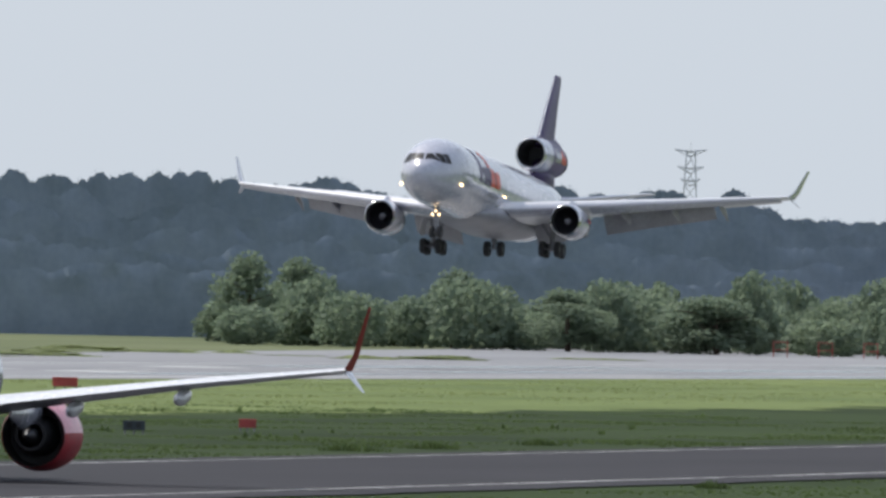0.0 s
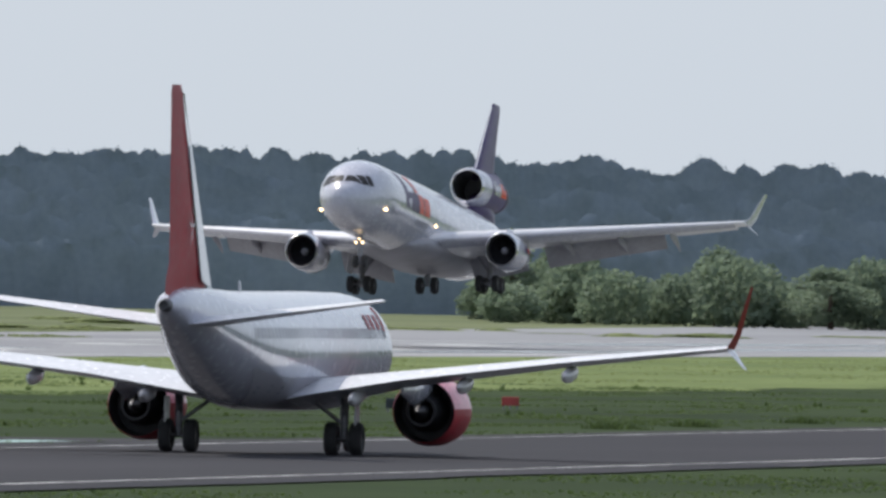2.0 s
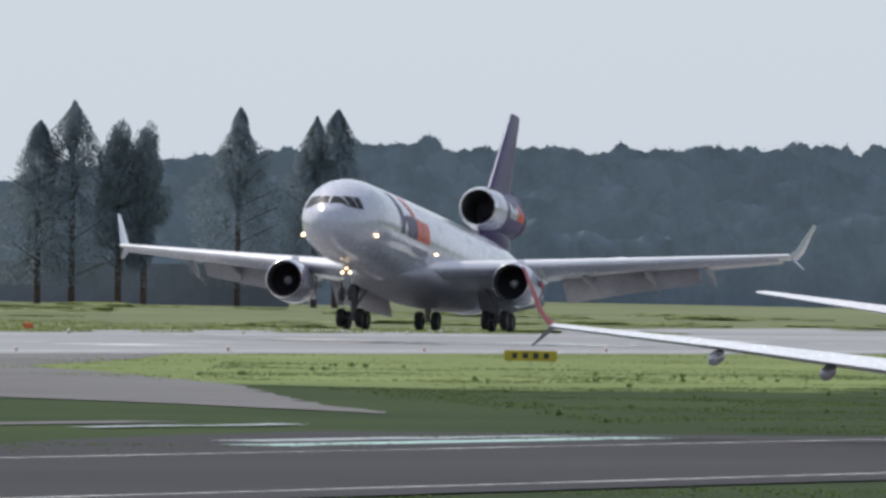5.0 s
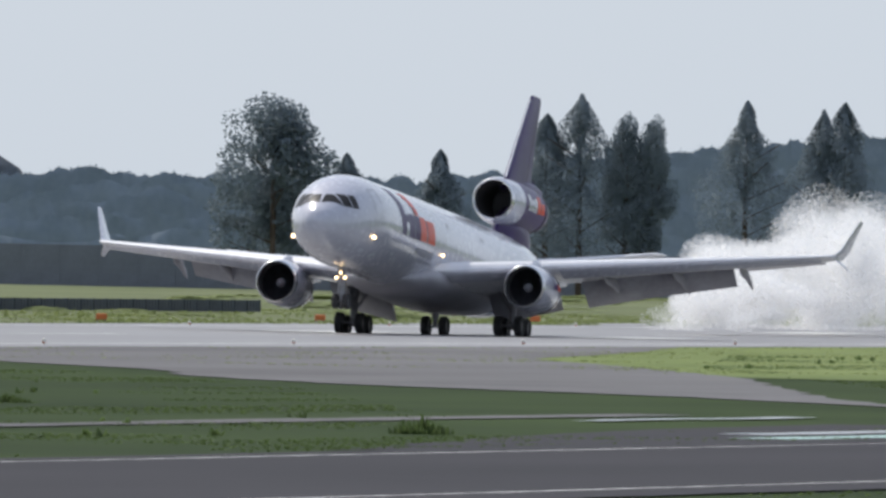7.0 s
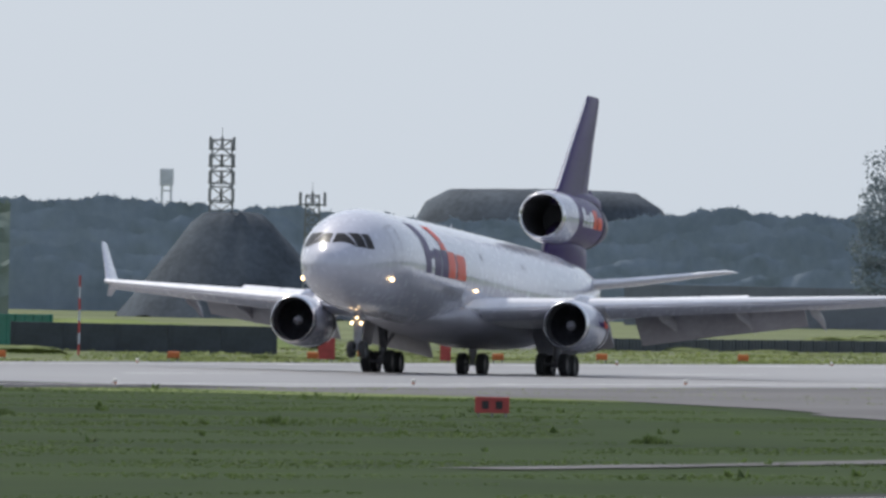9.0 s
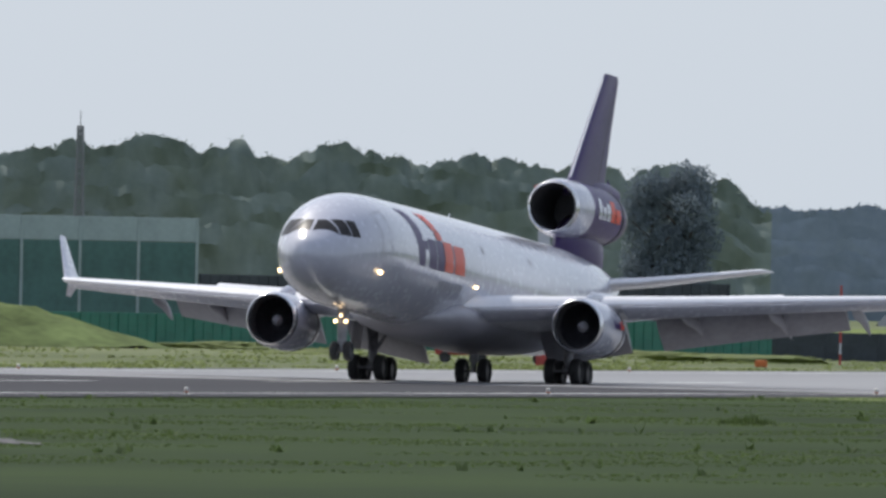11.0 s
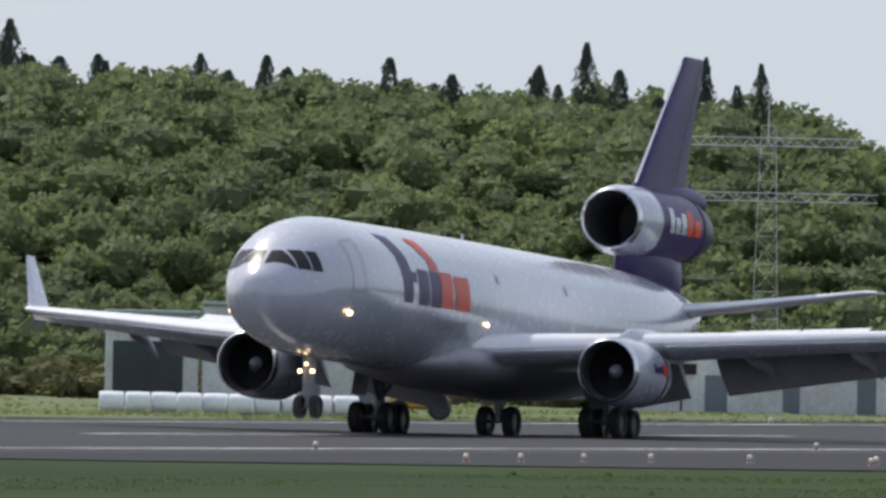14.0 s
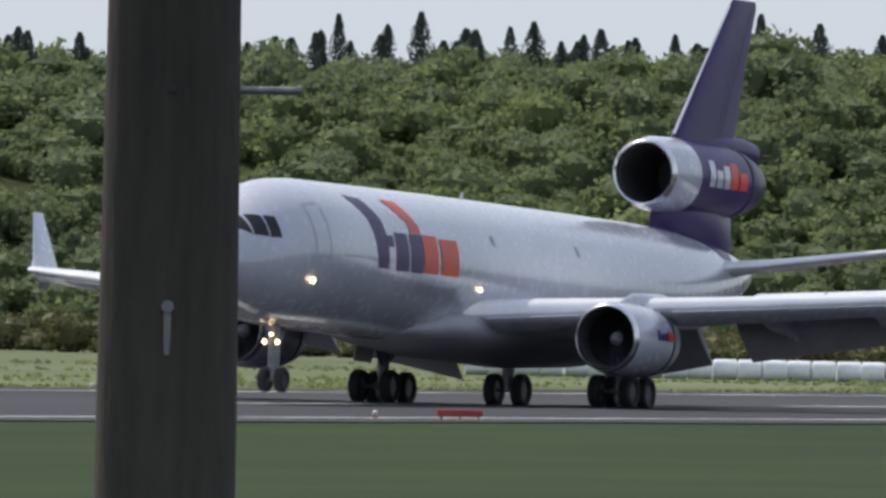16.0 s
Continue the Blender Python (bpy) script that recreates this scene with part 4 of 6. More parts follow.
BROAD = [loose_crown(20 + k, 1150, 0.09) for k in range(6)]
CONES = [conifer(40 + k, 1500, 0.5, 1.0, 0.045) for k in range(5)]
SMALL = [filled_crown(60 + k, 330, 0.12) for k in range(8)]


def treetops(width, seed, pitch, small=0.86):
    """Share of the full height along a forest edge, from overlapping pointed and rounded crowns."""
    rs = np.random.RandomState(seed)
    xs = np.arange(0, width, 0.35)
    out = np.full(len(xs), small)
    x = -2.0
    while x < width + 2:
        w, h, point = rs.uniform(0.7, 1.5) * pitch, rs.uniform(0.9, 1.0), rs.uniform(1.2, 2.8)
        if rs.rand() < 0.06:
            h += 0.05
        d = np.clip(np.abs(xs - x) / w, 0, 1)
        out = np.maximum(out, small + (h - small) * (1 - d ** point))
        x += rs.uniform(0.5, 1.1) * pitch
    return xs, out + rs.normal(scale=0.006, size=len(xs))


def forest(name, az0, az1, r, depth, layers, pitch, material, label, seed, low=0.45, relief=0.6):
    """A dense wood as banks of closed canopy, one behind and above the other, with leaf sprays along the tops."""
    v, f, sprays = [], [], []
    for k in range(layers):
        rr = r + depth * k / max(1, layers - 1)
        width = radians(az1 - az0) * rr
        xs, share = treetops(width, seed * 10 + k, pitch)
        frac = low + (1 - low) * k / max(1, layers - 1)
        first = len(v)
        cut = [(0.0, 0.0), (0.05, 0.3), (0.1, 0.55), (0.17, 0.72), (0.25, 0.85), (0.35, 0.94), (0.5, 1.0), (1.1, 0.95), (2.6, 0.72), (5.0, 0.0)]
        rs = np.random.RandomState(seed * 31 + k)
        for i, (x, q) in enumerate(zip(xs, share)):
            az = az0 + math.degrees(x / rr)
            sway = 0.0 if k == layers - 1 else 0.13 * noise.noise((x * 0.06, k * 3.7, seed)) + 0.07 * noise.noise((x * 0.2, k * 2.3, seed))
            top = (EYE_Z + np.interp(az, TOPS[:, 0], TOPS[:, 1]) * 0.001 * rr) * 1.03 * (frac + sway) * q
            for d, u in cut:
                z = top * u - 0.3
                bump = relief * (noise.noise((x * 0.35, z * 0.45, k * 9.1 + seed)) + 0.5 * noise.noise((x * 1.1, z * 1.2, k * 5.3)))
                v.append((*polar(az, rr + d + bump), z))
            if i:
                m = len(cut)
                c = first + i * m
                f += [(c - m + j, c + j, c + j + 1, c - m + j + 1) for j in range(m - 1)]
            for _ in range(4 if k == layers - 1 else 0):
                p = Vector((*polar(az + rs.normal(scale=0.25) / rr * 57, rr + 0.5 + rs.normal(scale=0.4)), top * rs.uniform(0.96, 1.012) - 0.3))
                sprays.append([p + Vector(rs.normal(scale=0.13, size=3)) for _ in range(3)])
    for t in sprays:
        f.append((len(v), len(v) + 1, len(v) + 2))
        v += [tuple(p) for p in t]
    return tagged(mesh_ob(name, v, f, material, None, "", True, 45), label, kind="stuff")


def tree(label, az, r, top, width, crown_from, material, seed, kind="broad", leaf=0.5, n=900, group=""):
    x, y = polar(az, r)
    t = thing("tree", label, "tree", pose(x, y, 0), group)
    rs = random.Random(seed)
    bm = bmesh.new()
    rod(bm, (0, 0, -0.2), (0.1, 0.1, top * 0.5), 0.38, 0.26, 8)
    rod(bm, (0.1, 0.1, top * 0.5), (0, 0, top * 0.88), 0.26, 0.08, 8)
    for k in range(7):
        z = crown_from + (top - crown_from) * (0.05 + 0.1 * k)
        a = rs.uniform(0, math.tau)
        rod(bm, (0.05, 0.05, z), (math.cos(a) * width * 0.3, math.sin(a) * width * 0.3, z + top * 0.1), 0.12, 0.04, 6)
    part("trunk", bm, BROWN, t, "brown trunk and limbs")
    h = top - crown_from
    tris = []
    if kind == "cone":
        tris.append(conifer(seed, n, width / 2, h, leaf, crown_from))
    else:
        m = 24
        for k in range(m):
            a, u = rs.uniform(0, math.tau), (k + rs.uniform(0.2, 0.8)) / m
            rad = width * 0.36 * math.sin(math.pi * min(0.95, 0.2 + 0.75 * u)) * rs.uniform(0.3, 1.0)
            cl = loose_crown(seed * 17 + k, n // m, 0.13 if n < 9000 else 0.07) * np.array([width * 0.36, width * 0.36, h * 0.28])
            cl[..., 0] += math.cos(a) * rad
            cl[..., 1] += math.sin(a) * rad
            cl[..., 2] += crown_from + u * h * 0.78
            tris.append(cl)
    tri_mesh("crown", np.concatenate(tris), material, t, "")
    return t


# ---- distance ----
forest("far_forest", 7.6, 12.5, 3300, 420, 6, 3.2, FARLEAF, "far forest with haze painted into its blue-grey leaves", 5)
forest("middle_forest", 11.9, 15.45, 2850, 300, 5, 3.0, FARLEAF, "forest behind the airfield fence, haze painted into its leaf colour", 6)
forest("near_forest", 15.4, 18.7, 1950, 260, 6, 2.6, NEARLEAF, "woods behind the barrier, haze painted into their grey-green leaves", 7, 0.55, 1.2)

# bushes before the far forest
bush_places = []
for k in range(150):
    az = rnd.uniform(7.9, 10.15)
    q = rnd.uniform(2900, 3150)
    x, y = polar(az, q)
    hh = rnd.uniform(5, 9) * (1.25 if az < 9.2 else 1.0) * (0.6 + 0.4 * abs(math.sin(az * 9)))
    bush_places.append((x, y, -0.3, rnd.uniform(6, 10), hh))
tri_mesh("bushes", planted(bush_places, BROAD, 31), MIDLEAF, None, "sunlit grey-green bushes before the forest", "stuff")
BUSHES = [(10.1, 3000, 11.0, 11), (9.98, 2980, 10.5, 10), (9.62, 2950, 9.5, 10), (9.35, 2900, 7.4, 14), (9.0, 2900, 6.8, 16), (8.6, 3000, 9.5, 12), (8.2, 3000, 9.0, 12)]
for k, (az, q, top, w) in enumerate(BUSHES):
    tree("rounded grey-green tree at the edge of the forest", az, q, top, w, 0.4, MIDLEAF, 300 + k, "broad", 0.5, 5000, "trees before the forest")
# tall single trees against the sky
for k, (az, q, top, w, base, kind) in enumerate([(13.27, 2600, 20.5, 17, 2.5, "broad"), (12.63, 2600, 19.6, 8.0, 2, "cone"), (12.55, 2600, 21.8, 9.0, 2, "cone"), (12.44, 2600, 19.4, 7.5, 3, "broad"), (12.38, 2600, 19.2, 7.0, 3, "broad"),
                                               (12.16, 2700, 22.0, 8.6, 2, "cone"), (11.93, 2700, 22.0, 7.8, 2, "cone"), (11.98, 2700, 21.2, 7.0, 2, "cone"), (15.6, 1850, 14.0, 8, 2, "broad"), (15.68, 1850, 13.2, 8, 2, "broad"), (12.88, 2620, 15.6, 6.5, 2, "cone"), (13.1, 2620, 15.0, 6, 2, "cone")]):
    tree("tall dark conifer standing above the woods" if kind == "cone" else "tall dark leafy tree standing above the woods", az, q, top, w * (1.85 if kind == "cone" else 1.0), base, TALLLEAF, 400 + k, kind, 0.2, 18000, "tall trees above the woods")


def spoil_heap(az, r, half, height, flat, label, material=None):
    cx, cy = polar(az, r)
    v, f = [], []
    n = 48
    stages = [(1.0, 0)] + [(1 - (1 - flat) * u, height * u * 0.96) for u in (0.25, 0.5, 0.75, 0.92)] + [(flat * 0.85, height), (flat * 0.4, height * 1.01), (0.0, height * 1.01)]
    for j, (u, z) in enumerate(stages):
        for i in range(n):
            a = i * math.tau / n
            rr = u * half * (1 + 0.06 * math.sin(3 * a))
            v.append((cx + rr * math.cos(a) * 0.8, cy + rr * math.sin(a), z + 0.5 * noise.noise((math.cos(a) * 7, math.sin(a) * 7, j * 0.9))))
        if j:
            for i in range(n):
                a, b = (j - 1) * n + i, (j - 1) * n + (i + 1) % n
                f.append((a, b, b + n, a + n))
    tagged(mesh_ob("mound", v, f, material or MOUNDM, None, "", True, 50), label, kind="structure")


MOUNDM = mat("mound_earth", (0.08, 0.094, 0.112), 0.95, 0, 0.2, 0.2, 0.3, 0.1)
spoil_heap(14.16, 3250, 25, 16.2, 0.6, "flat-topped dark earth mound behind the woods")
spoil_heap(14.88, 2620, 13, 11.2, 0.3, "dark earth heap before the woods")


def lattice_tower(name, label, az, r, z0, z1, w0, w1, material, drums=0, thick=1.0):
    x, y = polar(az, r)
    t = thing(name, label, "tower", pose(x, y, 0, 0, 0, az))
    n = 9
    for sx in (-1, 1):
        for sy in (-1, 1):
            bm = bmesh.new()
            rod(bm, (sx * w0, sy * w0, 0), (sx * w1, sy * w1, z1), 0.16 * thick, 0.1 * thick, 6)
            part("corner_post", bm, material, t)
    for k in range(n):
        u0, u1 = k / n, (k + 1) / n
        za, zb = z0 + (z1 - z0) * u0, z0 + (z1 - z0) * u1
        wa, wb = w0 + (w1 - w0) * za / z1, w0 + (w1 - w0) * zb / z1
        for q in range(4):
            m = Matrix.Rotation(q * math.pi / 2, 3, "Z")
            for p0, p1, w in (((wa, -wa, za), (wb, wb, zb), 0.07), ((wa, wa, za), (wb, -wb, zb), 0.07), ((wb, -wb, zb), (wb, wb, zb), 0.09)):
                bm = bmesh.new()
                rod(bm, m @ Vector(p0), m @ Vector(p1), w * thick, None, 5)
                part("brace", bm, material, t)
    for k in range(drums):
        bm = bmesh.new()
        z = z1 - 1.0 - k * 1.9
        spin(bm, [(z - 0.08, 1.5), (z + 0.08, 1.5), (z + 0.08, 1.35), (z - 0.08, 1.35)], (0, 0, 0), 16, "z", True)
        part("platform", bm, material, t)
        for a in range(3):
            bm = bmesh.new()
            box(bm, 1.5 * math.cos(a * 2.1), 1.5 * math.sin(a * 2.1), z + 0.6, 0.3, 0.3, 1.5, None, 0.04)
            part("antenna_panel", bm, material, t, smooth=False)
    bm = bmesh.new()
    rod(bm, (0, 0, z1 - 1), (0, 0, z1 + 1.4), 0.06, 0.03, 6)
    part("tip", bm, material, t)
    return t


FARSTEEL = mat("far_steel", (0.2, 0.21, 0.22), 0.6, 0.3, 0.1, 1)
# Steel lightened so that the far pylon fades, haze put into its colour.
PALESTEEL = mat("hazed_far_steel", (0.58, 0.6, 0.63), 0.6, 0.2, 0.1, 1)
lattice_tower("radio_tower", "grey lattice radio tower with platforms above the trees", 14.905, 2700, 4, 19.6, 1.6, 1.05, FARSTEEL, 4)
lattice_tower("radio_mast", "thin grey lattice mast with a broad low platform", 14.69, 2600, 4, 13.4, 0.9, 0.7, FARSTEEL, 1)
lattice_tower("radio_mast", "short grey mast above the woods", 17.03, 2000, 5, 16.6, 0.5, 0.2, FARSTEEL, 0)
lattice_tower("radio_mast", "slender grey lattice mast behind the hill", 18.015, 2000, 5, 18.4, 0.4, 0.12, FARSTEEL, 0)


def pylon():
    t = lattice_tower("power_pylon", "power pylon with cross arms above the forest, haze painted into its steel", 9.07, 3900, 6, 30.3, 2.0, 0.7, PALESTEEL, 0)
    for z, w in ((30.2, 2.6), (27.5, 2.15), (25.5, 1.6)):
        bm = bmesh.new()
        for s in (-1, 1):
            rod(bm, (0, 0, z), (0, s * w, z + 0.35), 0.2, 0.08, 6)
            rod(bm, (0, 0, z - 0.8), (0, s * w, z + 0.35), 0.12, 0.06, 6)
        part("cross_arm", bm, PALESTEEL, t)


pylon()


def water_tower():
    x, y = polar(15.034, 3200)
    t = thing("water_tower", "pale square water tower far behind the trees", "tower", pose(x, y, 0, 0, 0, 15))
    for sx in (-1, 1):
        for sy in (-1, 1):
            bm = bmesh.new()
            rod(bm, (sx * 0.6, sy * 0.6, 0), (sx * 0.6, sy * 0.6, 16), 0.16)
            part("leg", bm, PALESTEEL, t)
    for z in (13.5, 15.2):
        bm = bmesh.new()
        box(bm, 0, 0, z, 1.5, 1.5, 0.2, None, 0.03)
        part("ring_beam", bm, PALESTEEL, t, smooth=False)
    bm = bmesh.new()
    box(bm, 0, 0, 17.0, 1.8, 1.8, 2.3, None, 0.12)
    part("tank", bm, PALESTEEL, t, smooth=False)


water_tower()

# ---- fences and barriers ----
FENCEM = mat("fence_panel", (0.17, 0.185, 0.21), 0.7, 0.2, 0.1, 0.3)
GREENWALL = mat("green_wall", (0.07, 0.155, 0.14), 0.6, 0.1, 0.15, 0.3)
GREYWALL = mat("grey_wall", (0.3, 0.37, 0.37), 0.7, 0, 0.1, 0.3)
DARKWALL = mat("dark_wall", (0.045, 0.055, 0.065), 0.75, 0, 0.2, 0.4)


def fence_run(name, label, a, b, z0, z1, pitch, materials, post=0.14):
    """Upright posts with panels between them, from a to b on the plan; materials: (share of height, material), from below."""
    t = thing(name, label, "fence", kind="structure")
    a, b = Vector(a), Vector(b)
    n = max(2, round((b - a).length / pitch))
    ang = math.degrees(math.atan2(b.y - a.y, b.x - a.x))
    d = (b - a).length / n
    pm = bmesh.new()
    box(pm, 0, 0, (z0 + z1) / 2, post * 1.6, post * 2, z1 - z0, None, 0.02)
    first = part("post", pm, materials[-1][1], t, smooth=False)
    panels = []
    u = 0.0
    for share, mt in materials:
        bm = bmesh.new()
        lo, hi = z0 + (z1 - z0) * u, z0 + (z1 - z0) * (u + share)
        box(bm, d / 2, 0, (lo + hi) / 2, d - post * 1.2, 0.1, hi - lo - 0.04, None, 0.02)
        for k in range(1, 4):
            box(bm, d * k / 4, -0.06, (lo + hi) / 2, 0.06, 0.05, hi - lo - 0.1)
        panels.append(part("panel", bm, mt, t, smooth=False))
        u += share
    for i in range(n + 1):
        p = a + (b - a) * i / n
        m = pose(p.x, p.y, 0, 0, 0, ang)
        for src in ([first] if i == n else [first] + panels):
            if i == 0:
                src.matrix_basis = m
            else:
                o = src.copy()
                scene.collection.objects.link(o)
                o.matrix_basis = m
    return t


fence_run("noise_fence", "grey-blue panelled airfield fence before the woods", polar(13.95, 2700), polar(12.04, 2700), 0, 4.6, 4.2, [(1.0, FENCEM)])
fence_run("low_barrier", "long low dark barrier on the far grass", polar(15.39, 1650), polar(14.77, 1650), 0, 1.95, 3.5, [(1.0, DARKWALL)])
fence_run("low_barrier", "long low dark barrier on the far grass", polar(14.1, 1850), polar(13.3, 1950), 0, 1.0, 4, [(1.0, DARKWALL)])
fence_run("noise_barrier", "tall dark green barrier with a pale grey top band", polar(17.85, 1800), polar(16.75, 1800), 0, 9.0, 4.5, [(0.8, GREENWALL), (0.2, GREYWALL)])
fence_run("noise_barrier", "long dark green barrier with a pale rail", polar(16.74, 1800), polar(15.5, 1850), 0, 4.9, 4.5, [(0.55, GREENWALL), (0.45, DARKWALL)])
fence_run("low_green_fence", "low bright green fence on the far grass", polar(17.2, 1650), polar(15.3, 1720), 0, 2.3, 4.0, [(1.0, mat("bright_green_sheet", (0.03, 0.17, 0.115), 0.6, 0, 0.15, 0.4))])


def banked_road():
    """A ribbon winding up the face of the bank."""
    turns = np.array([(17.47, 0.1), (17.38, 0.45), (17.29, 0.95), (17.24, 1.4), (17.26, 1.8), (17.31, 2.1), (17.37, 2.3)])
    v, f = [], []
    for i in range(31):
        u = i / 30 * (len(turns) - 1)
        az, z = (np.interp(u, range(len(turns)), turns[:, k]) for k in (0, 1))
        for d in (-1, 1):
            x, y = polar(az + d * 0.012 * math.cos(u), 1592 + z * 4 + d * 2.2)
            v.append((x, y, z + 0.1 + d * 0.3))
        if i:
            f.append((2 * i - 2, 2 * i, 2 * i + 1, 2 * i - 1))
    tagged(mesh_ob("service_road", v, f, RUNWAYPALE), "pale service road winding up the grass bank", kind="structure")


# ---- the wooded hill ----
HILL = np.array([(17.72, 0.0), (17.86, 5.0), (18.05, 9.3), (18.22, 10.8), (18.38, 11.9), (18.6, 13.2), (19.0, 15.2), (19.5, 15.6), (20.36, 16.4), (21.2, 16.8), (21.8, 16.7), (22.4, 16.2), (23.0, 16.0), (25, 16.0)])


def hill_z(az, r):
    top = np.interp(az, HILL[:, 0], HILL[:, 1])
    u = min(1.0, max(0.0, (r - 1335) / 115))
    return top * (u * u * (3 - 2 * u)) ** 0.8 + 1.1 * noise.noise((az * 5, r * 0.05, 0)) * u


def wooded_hill():
    v, f = [], []
    azs, rs = np.linspace(17.7, 25, 70), np.linspace(1325, 1600, 24)
    for i, az in enumerate(azs):
        for j, r in enumerate(rs):
            x, y = polar(az, r)
            v.append((x, y, hill_z(az, r) - 0.2))
            if i and j:
                k = len(rs)
                f.append(((i - 1) * k + j - 1, i * k + j - 1, i * k + j, (i - 1) * k + j))
    tagged(mesh_ob("hill", v, f, mat("hill_soil", (0.05, 0.06, 0.025), 0.95, 0, 0.3, 0.1, 0, 0.05), None, "", True), "hill slope under dense shrubs and young trees", kind="structure")
    rs_ = random.Random(77)
    green, pale, cones = [], [], []
    for r in np.arange(1338, 1474, 3.9):
        az = 17.8
        while az < 23.9:
            a, q = az + rs_.uniform(-0.05, 0.05), r + rs_.uniform(-2.6, 2.6)
            z = hill_z(a, q)
            if z > 0.5:
                x, y = polar(a, q)
                w = rs_.choice((1.7, 2.0, 2.4, 2.8, 3.6)) * rs_.uniform(0.85, 1.15)
                (pale if rs_.random() < 0.16 else green).append((x, y, z - 0.5, w, w * rs_.uniform(0.7, 1.0)))
            az += math.degrees(rs_.uniform(1.3, 2.1) / r)
    az = 18.85
    while az < 23.9:
        q = 1458 + rs_.uniform(-8, 14)
        x, y = polar(az, q)
        for k in range(rs_.choice((1, 1, 2))):
            cones.append((x + rs_.uniform(-2, 2), y + rs_.uniform(-2, 2), hill_z(az, q) - 0.5, rs_.uniform(1.9, 2.9), rs_.uniform(2.9, 4.3) + (1.5 if rs_.random() < 0.16 else 0)))
        az += rs_.uniform(0.025, 0.11)
    tri_mesh("hill_shrubs", planted(green, SMALL, 91), HILLLEAF, None, "dense sunlit green shrubs and young trees", "stuff")
    tri_mesh("pale_hill_shrubs", planted(pale, SMALL, 92), PALELEAF, None, "paler grey-green shrubs among the rest", "stuff")
    tri_mesh("ridge_conifers", planted(cones, CONES, 93), CEDAR, None, "dark young conifers along the ridge", "stuff")
    scrub = []
    for k in range(260):
        a = rs_.uniform(18.9, 23.8)
        q = rs_.uniform(1300, 1340)
        x, y = polar(a, q)
        scrub.append((x, y, -0.2, rs_.uniform(2, 3.6), rs_.uniform(1.2, 2.6)))
    tri_mesh("scrub", planted(scrub, SMALL, 94), OLIVE, None, "olive and brown scrub at the foot of the hill", "stuff")


wooded_hill()


# ---- paved branches and puddles ----
def paving(name, label, left, right, z, material, skew=0.0):
    n = len(left)
    v = [(x, y, z) for x, y in left] + [(x, y, z) for x, y in right]
    f = [(i, n + i, n + i + 1, i + 1) for i in range(n - 1)]
    return tagged(mesh_ob(name, v, f, material), label, kind="structure")


def smooth_line(pts, n):
    p = np.array(pts, float)
    s = np.r_[0, np.cumsum(np.hypot(*np.diff(p, axis=0).T))]
    q = np.linspace(0, s[-1], n)
    out = np.stack([np.interp(q, s, p[:, 0]), np.interp(q, s, p[:, 1])], 1)
    for _ in range(2):
        out[1:-1] = (out[:-2] + 2 * out[1:-1] + out[2:]) / 4
    return [(x + 1.2 * noise.noise((x * 0.1, y, 0)), y + 0.8 * noise.noise((y * 0.2, x * 0.1, 3))) for x, y in out]


left = smooth_line([(1165, 314), (1142, 285), (1090, 262), (1054, 253), (1015, 236), (985, 216), (950, 198.6)], 60)
right = smooth_line([(1440, 314), (1348, 297), (1259, 283), (1206, 266), (1120, 241), (1040, 222), (985, 208), (950, 198)], 60)
paving("exit_taxiway", "pale grey exit taxiway curving off the runway", left, right, 0.044, SHOULDER)
paving("taxi_fillet", "grey paved fillet beside the taxiway", smooth_line([(705, 164.3), (760, 172), (800, 177), (850, 180)], 30), smooth_line([(715, 163.5), (770, 164.4), (830, 165.2), (880, 166.2)], 30), 0.046, ASPHALT)
paving("drain_strip", "narrow pale paved drain in the grass", smooth_line([(745, 191), (800, 192.5), (880, 194)], 30), smooth_line([(745, 188.5), (800, 189.5), (880, 191.5)], 30), 0.046, SHOULDER)
paving("side_paving", "grey paved apron beside the runway", smooth_line([(796, 314), (860, 314), (940, 314)], 40), smooth_line([(806, 300), (842, 282), (925, 306)], 40), 0.044, ASPHALT)
# Extra sheet added to widen the glare-pale band beyond the runway edge.
paving("overrun_paving", "added pale paving that widens the bright band beyond the runway edge", [(1600, 388.5), (1900, 389), (2260, 389), (2890, 389), (4200, 389)], [(1600, 390), (1900, 404), (2260, 430), (2890, 488), (4200, 600)], 0.046, RUNWAYPALE)
WATER = mat("puddle_water", (0.05, 0.07, 0.075), 0.08, 0, 0.1, 0.5)
for k, (xa, xb, y, w) in enumerate([(795, 850, 171.5, 0.9), (840, 880, 187, 0.6)]):
    paving("puddle", "shallow rain puddle in the grass", smooth_line([(xa, y + w), ((xa + xb) / 2, y + w * 1.5), (xb, y + w)], 14), smooth_line([(xa, y - w), ((xa + xb) / 2, y - w * 1.2), (xb, y - w)], 14), 0.062, WATER)
# Mirror-smooth patches added to imitate bright glare on the far runway.
for k, (xa, xb, y, w) in enumerate([(2300, 2480, 330, 4.0), (2150, 2300, 345, 3.5), (2380, 2520, 360, 4.0), (1980, 2100, 338, 2.5), (1800, 1930, 330, 2.0), (2600, 2750, 345, 5.0), (1660, 1740, 345, 1.6), (2050, 2250, 362, 3.0), (2000, 2150, 318, 2.0)]):
    paving("glare_patch", "mirror-smooth patch added for glare on the runway", smooth_line([(xa, y + w * 2), ((xa + xb) / 2, y + w * 3), (xb, y + w * 2)], 24), smooth_line([(xa, y - w), ((xa + xb) / 2, y - w * 1.2), (xb, y - w)], 24), 0.064, WATER)
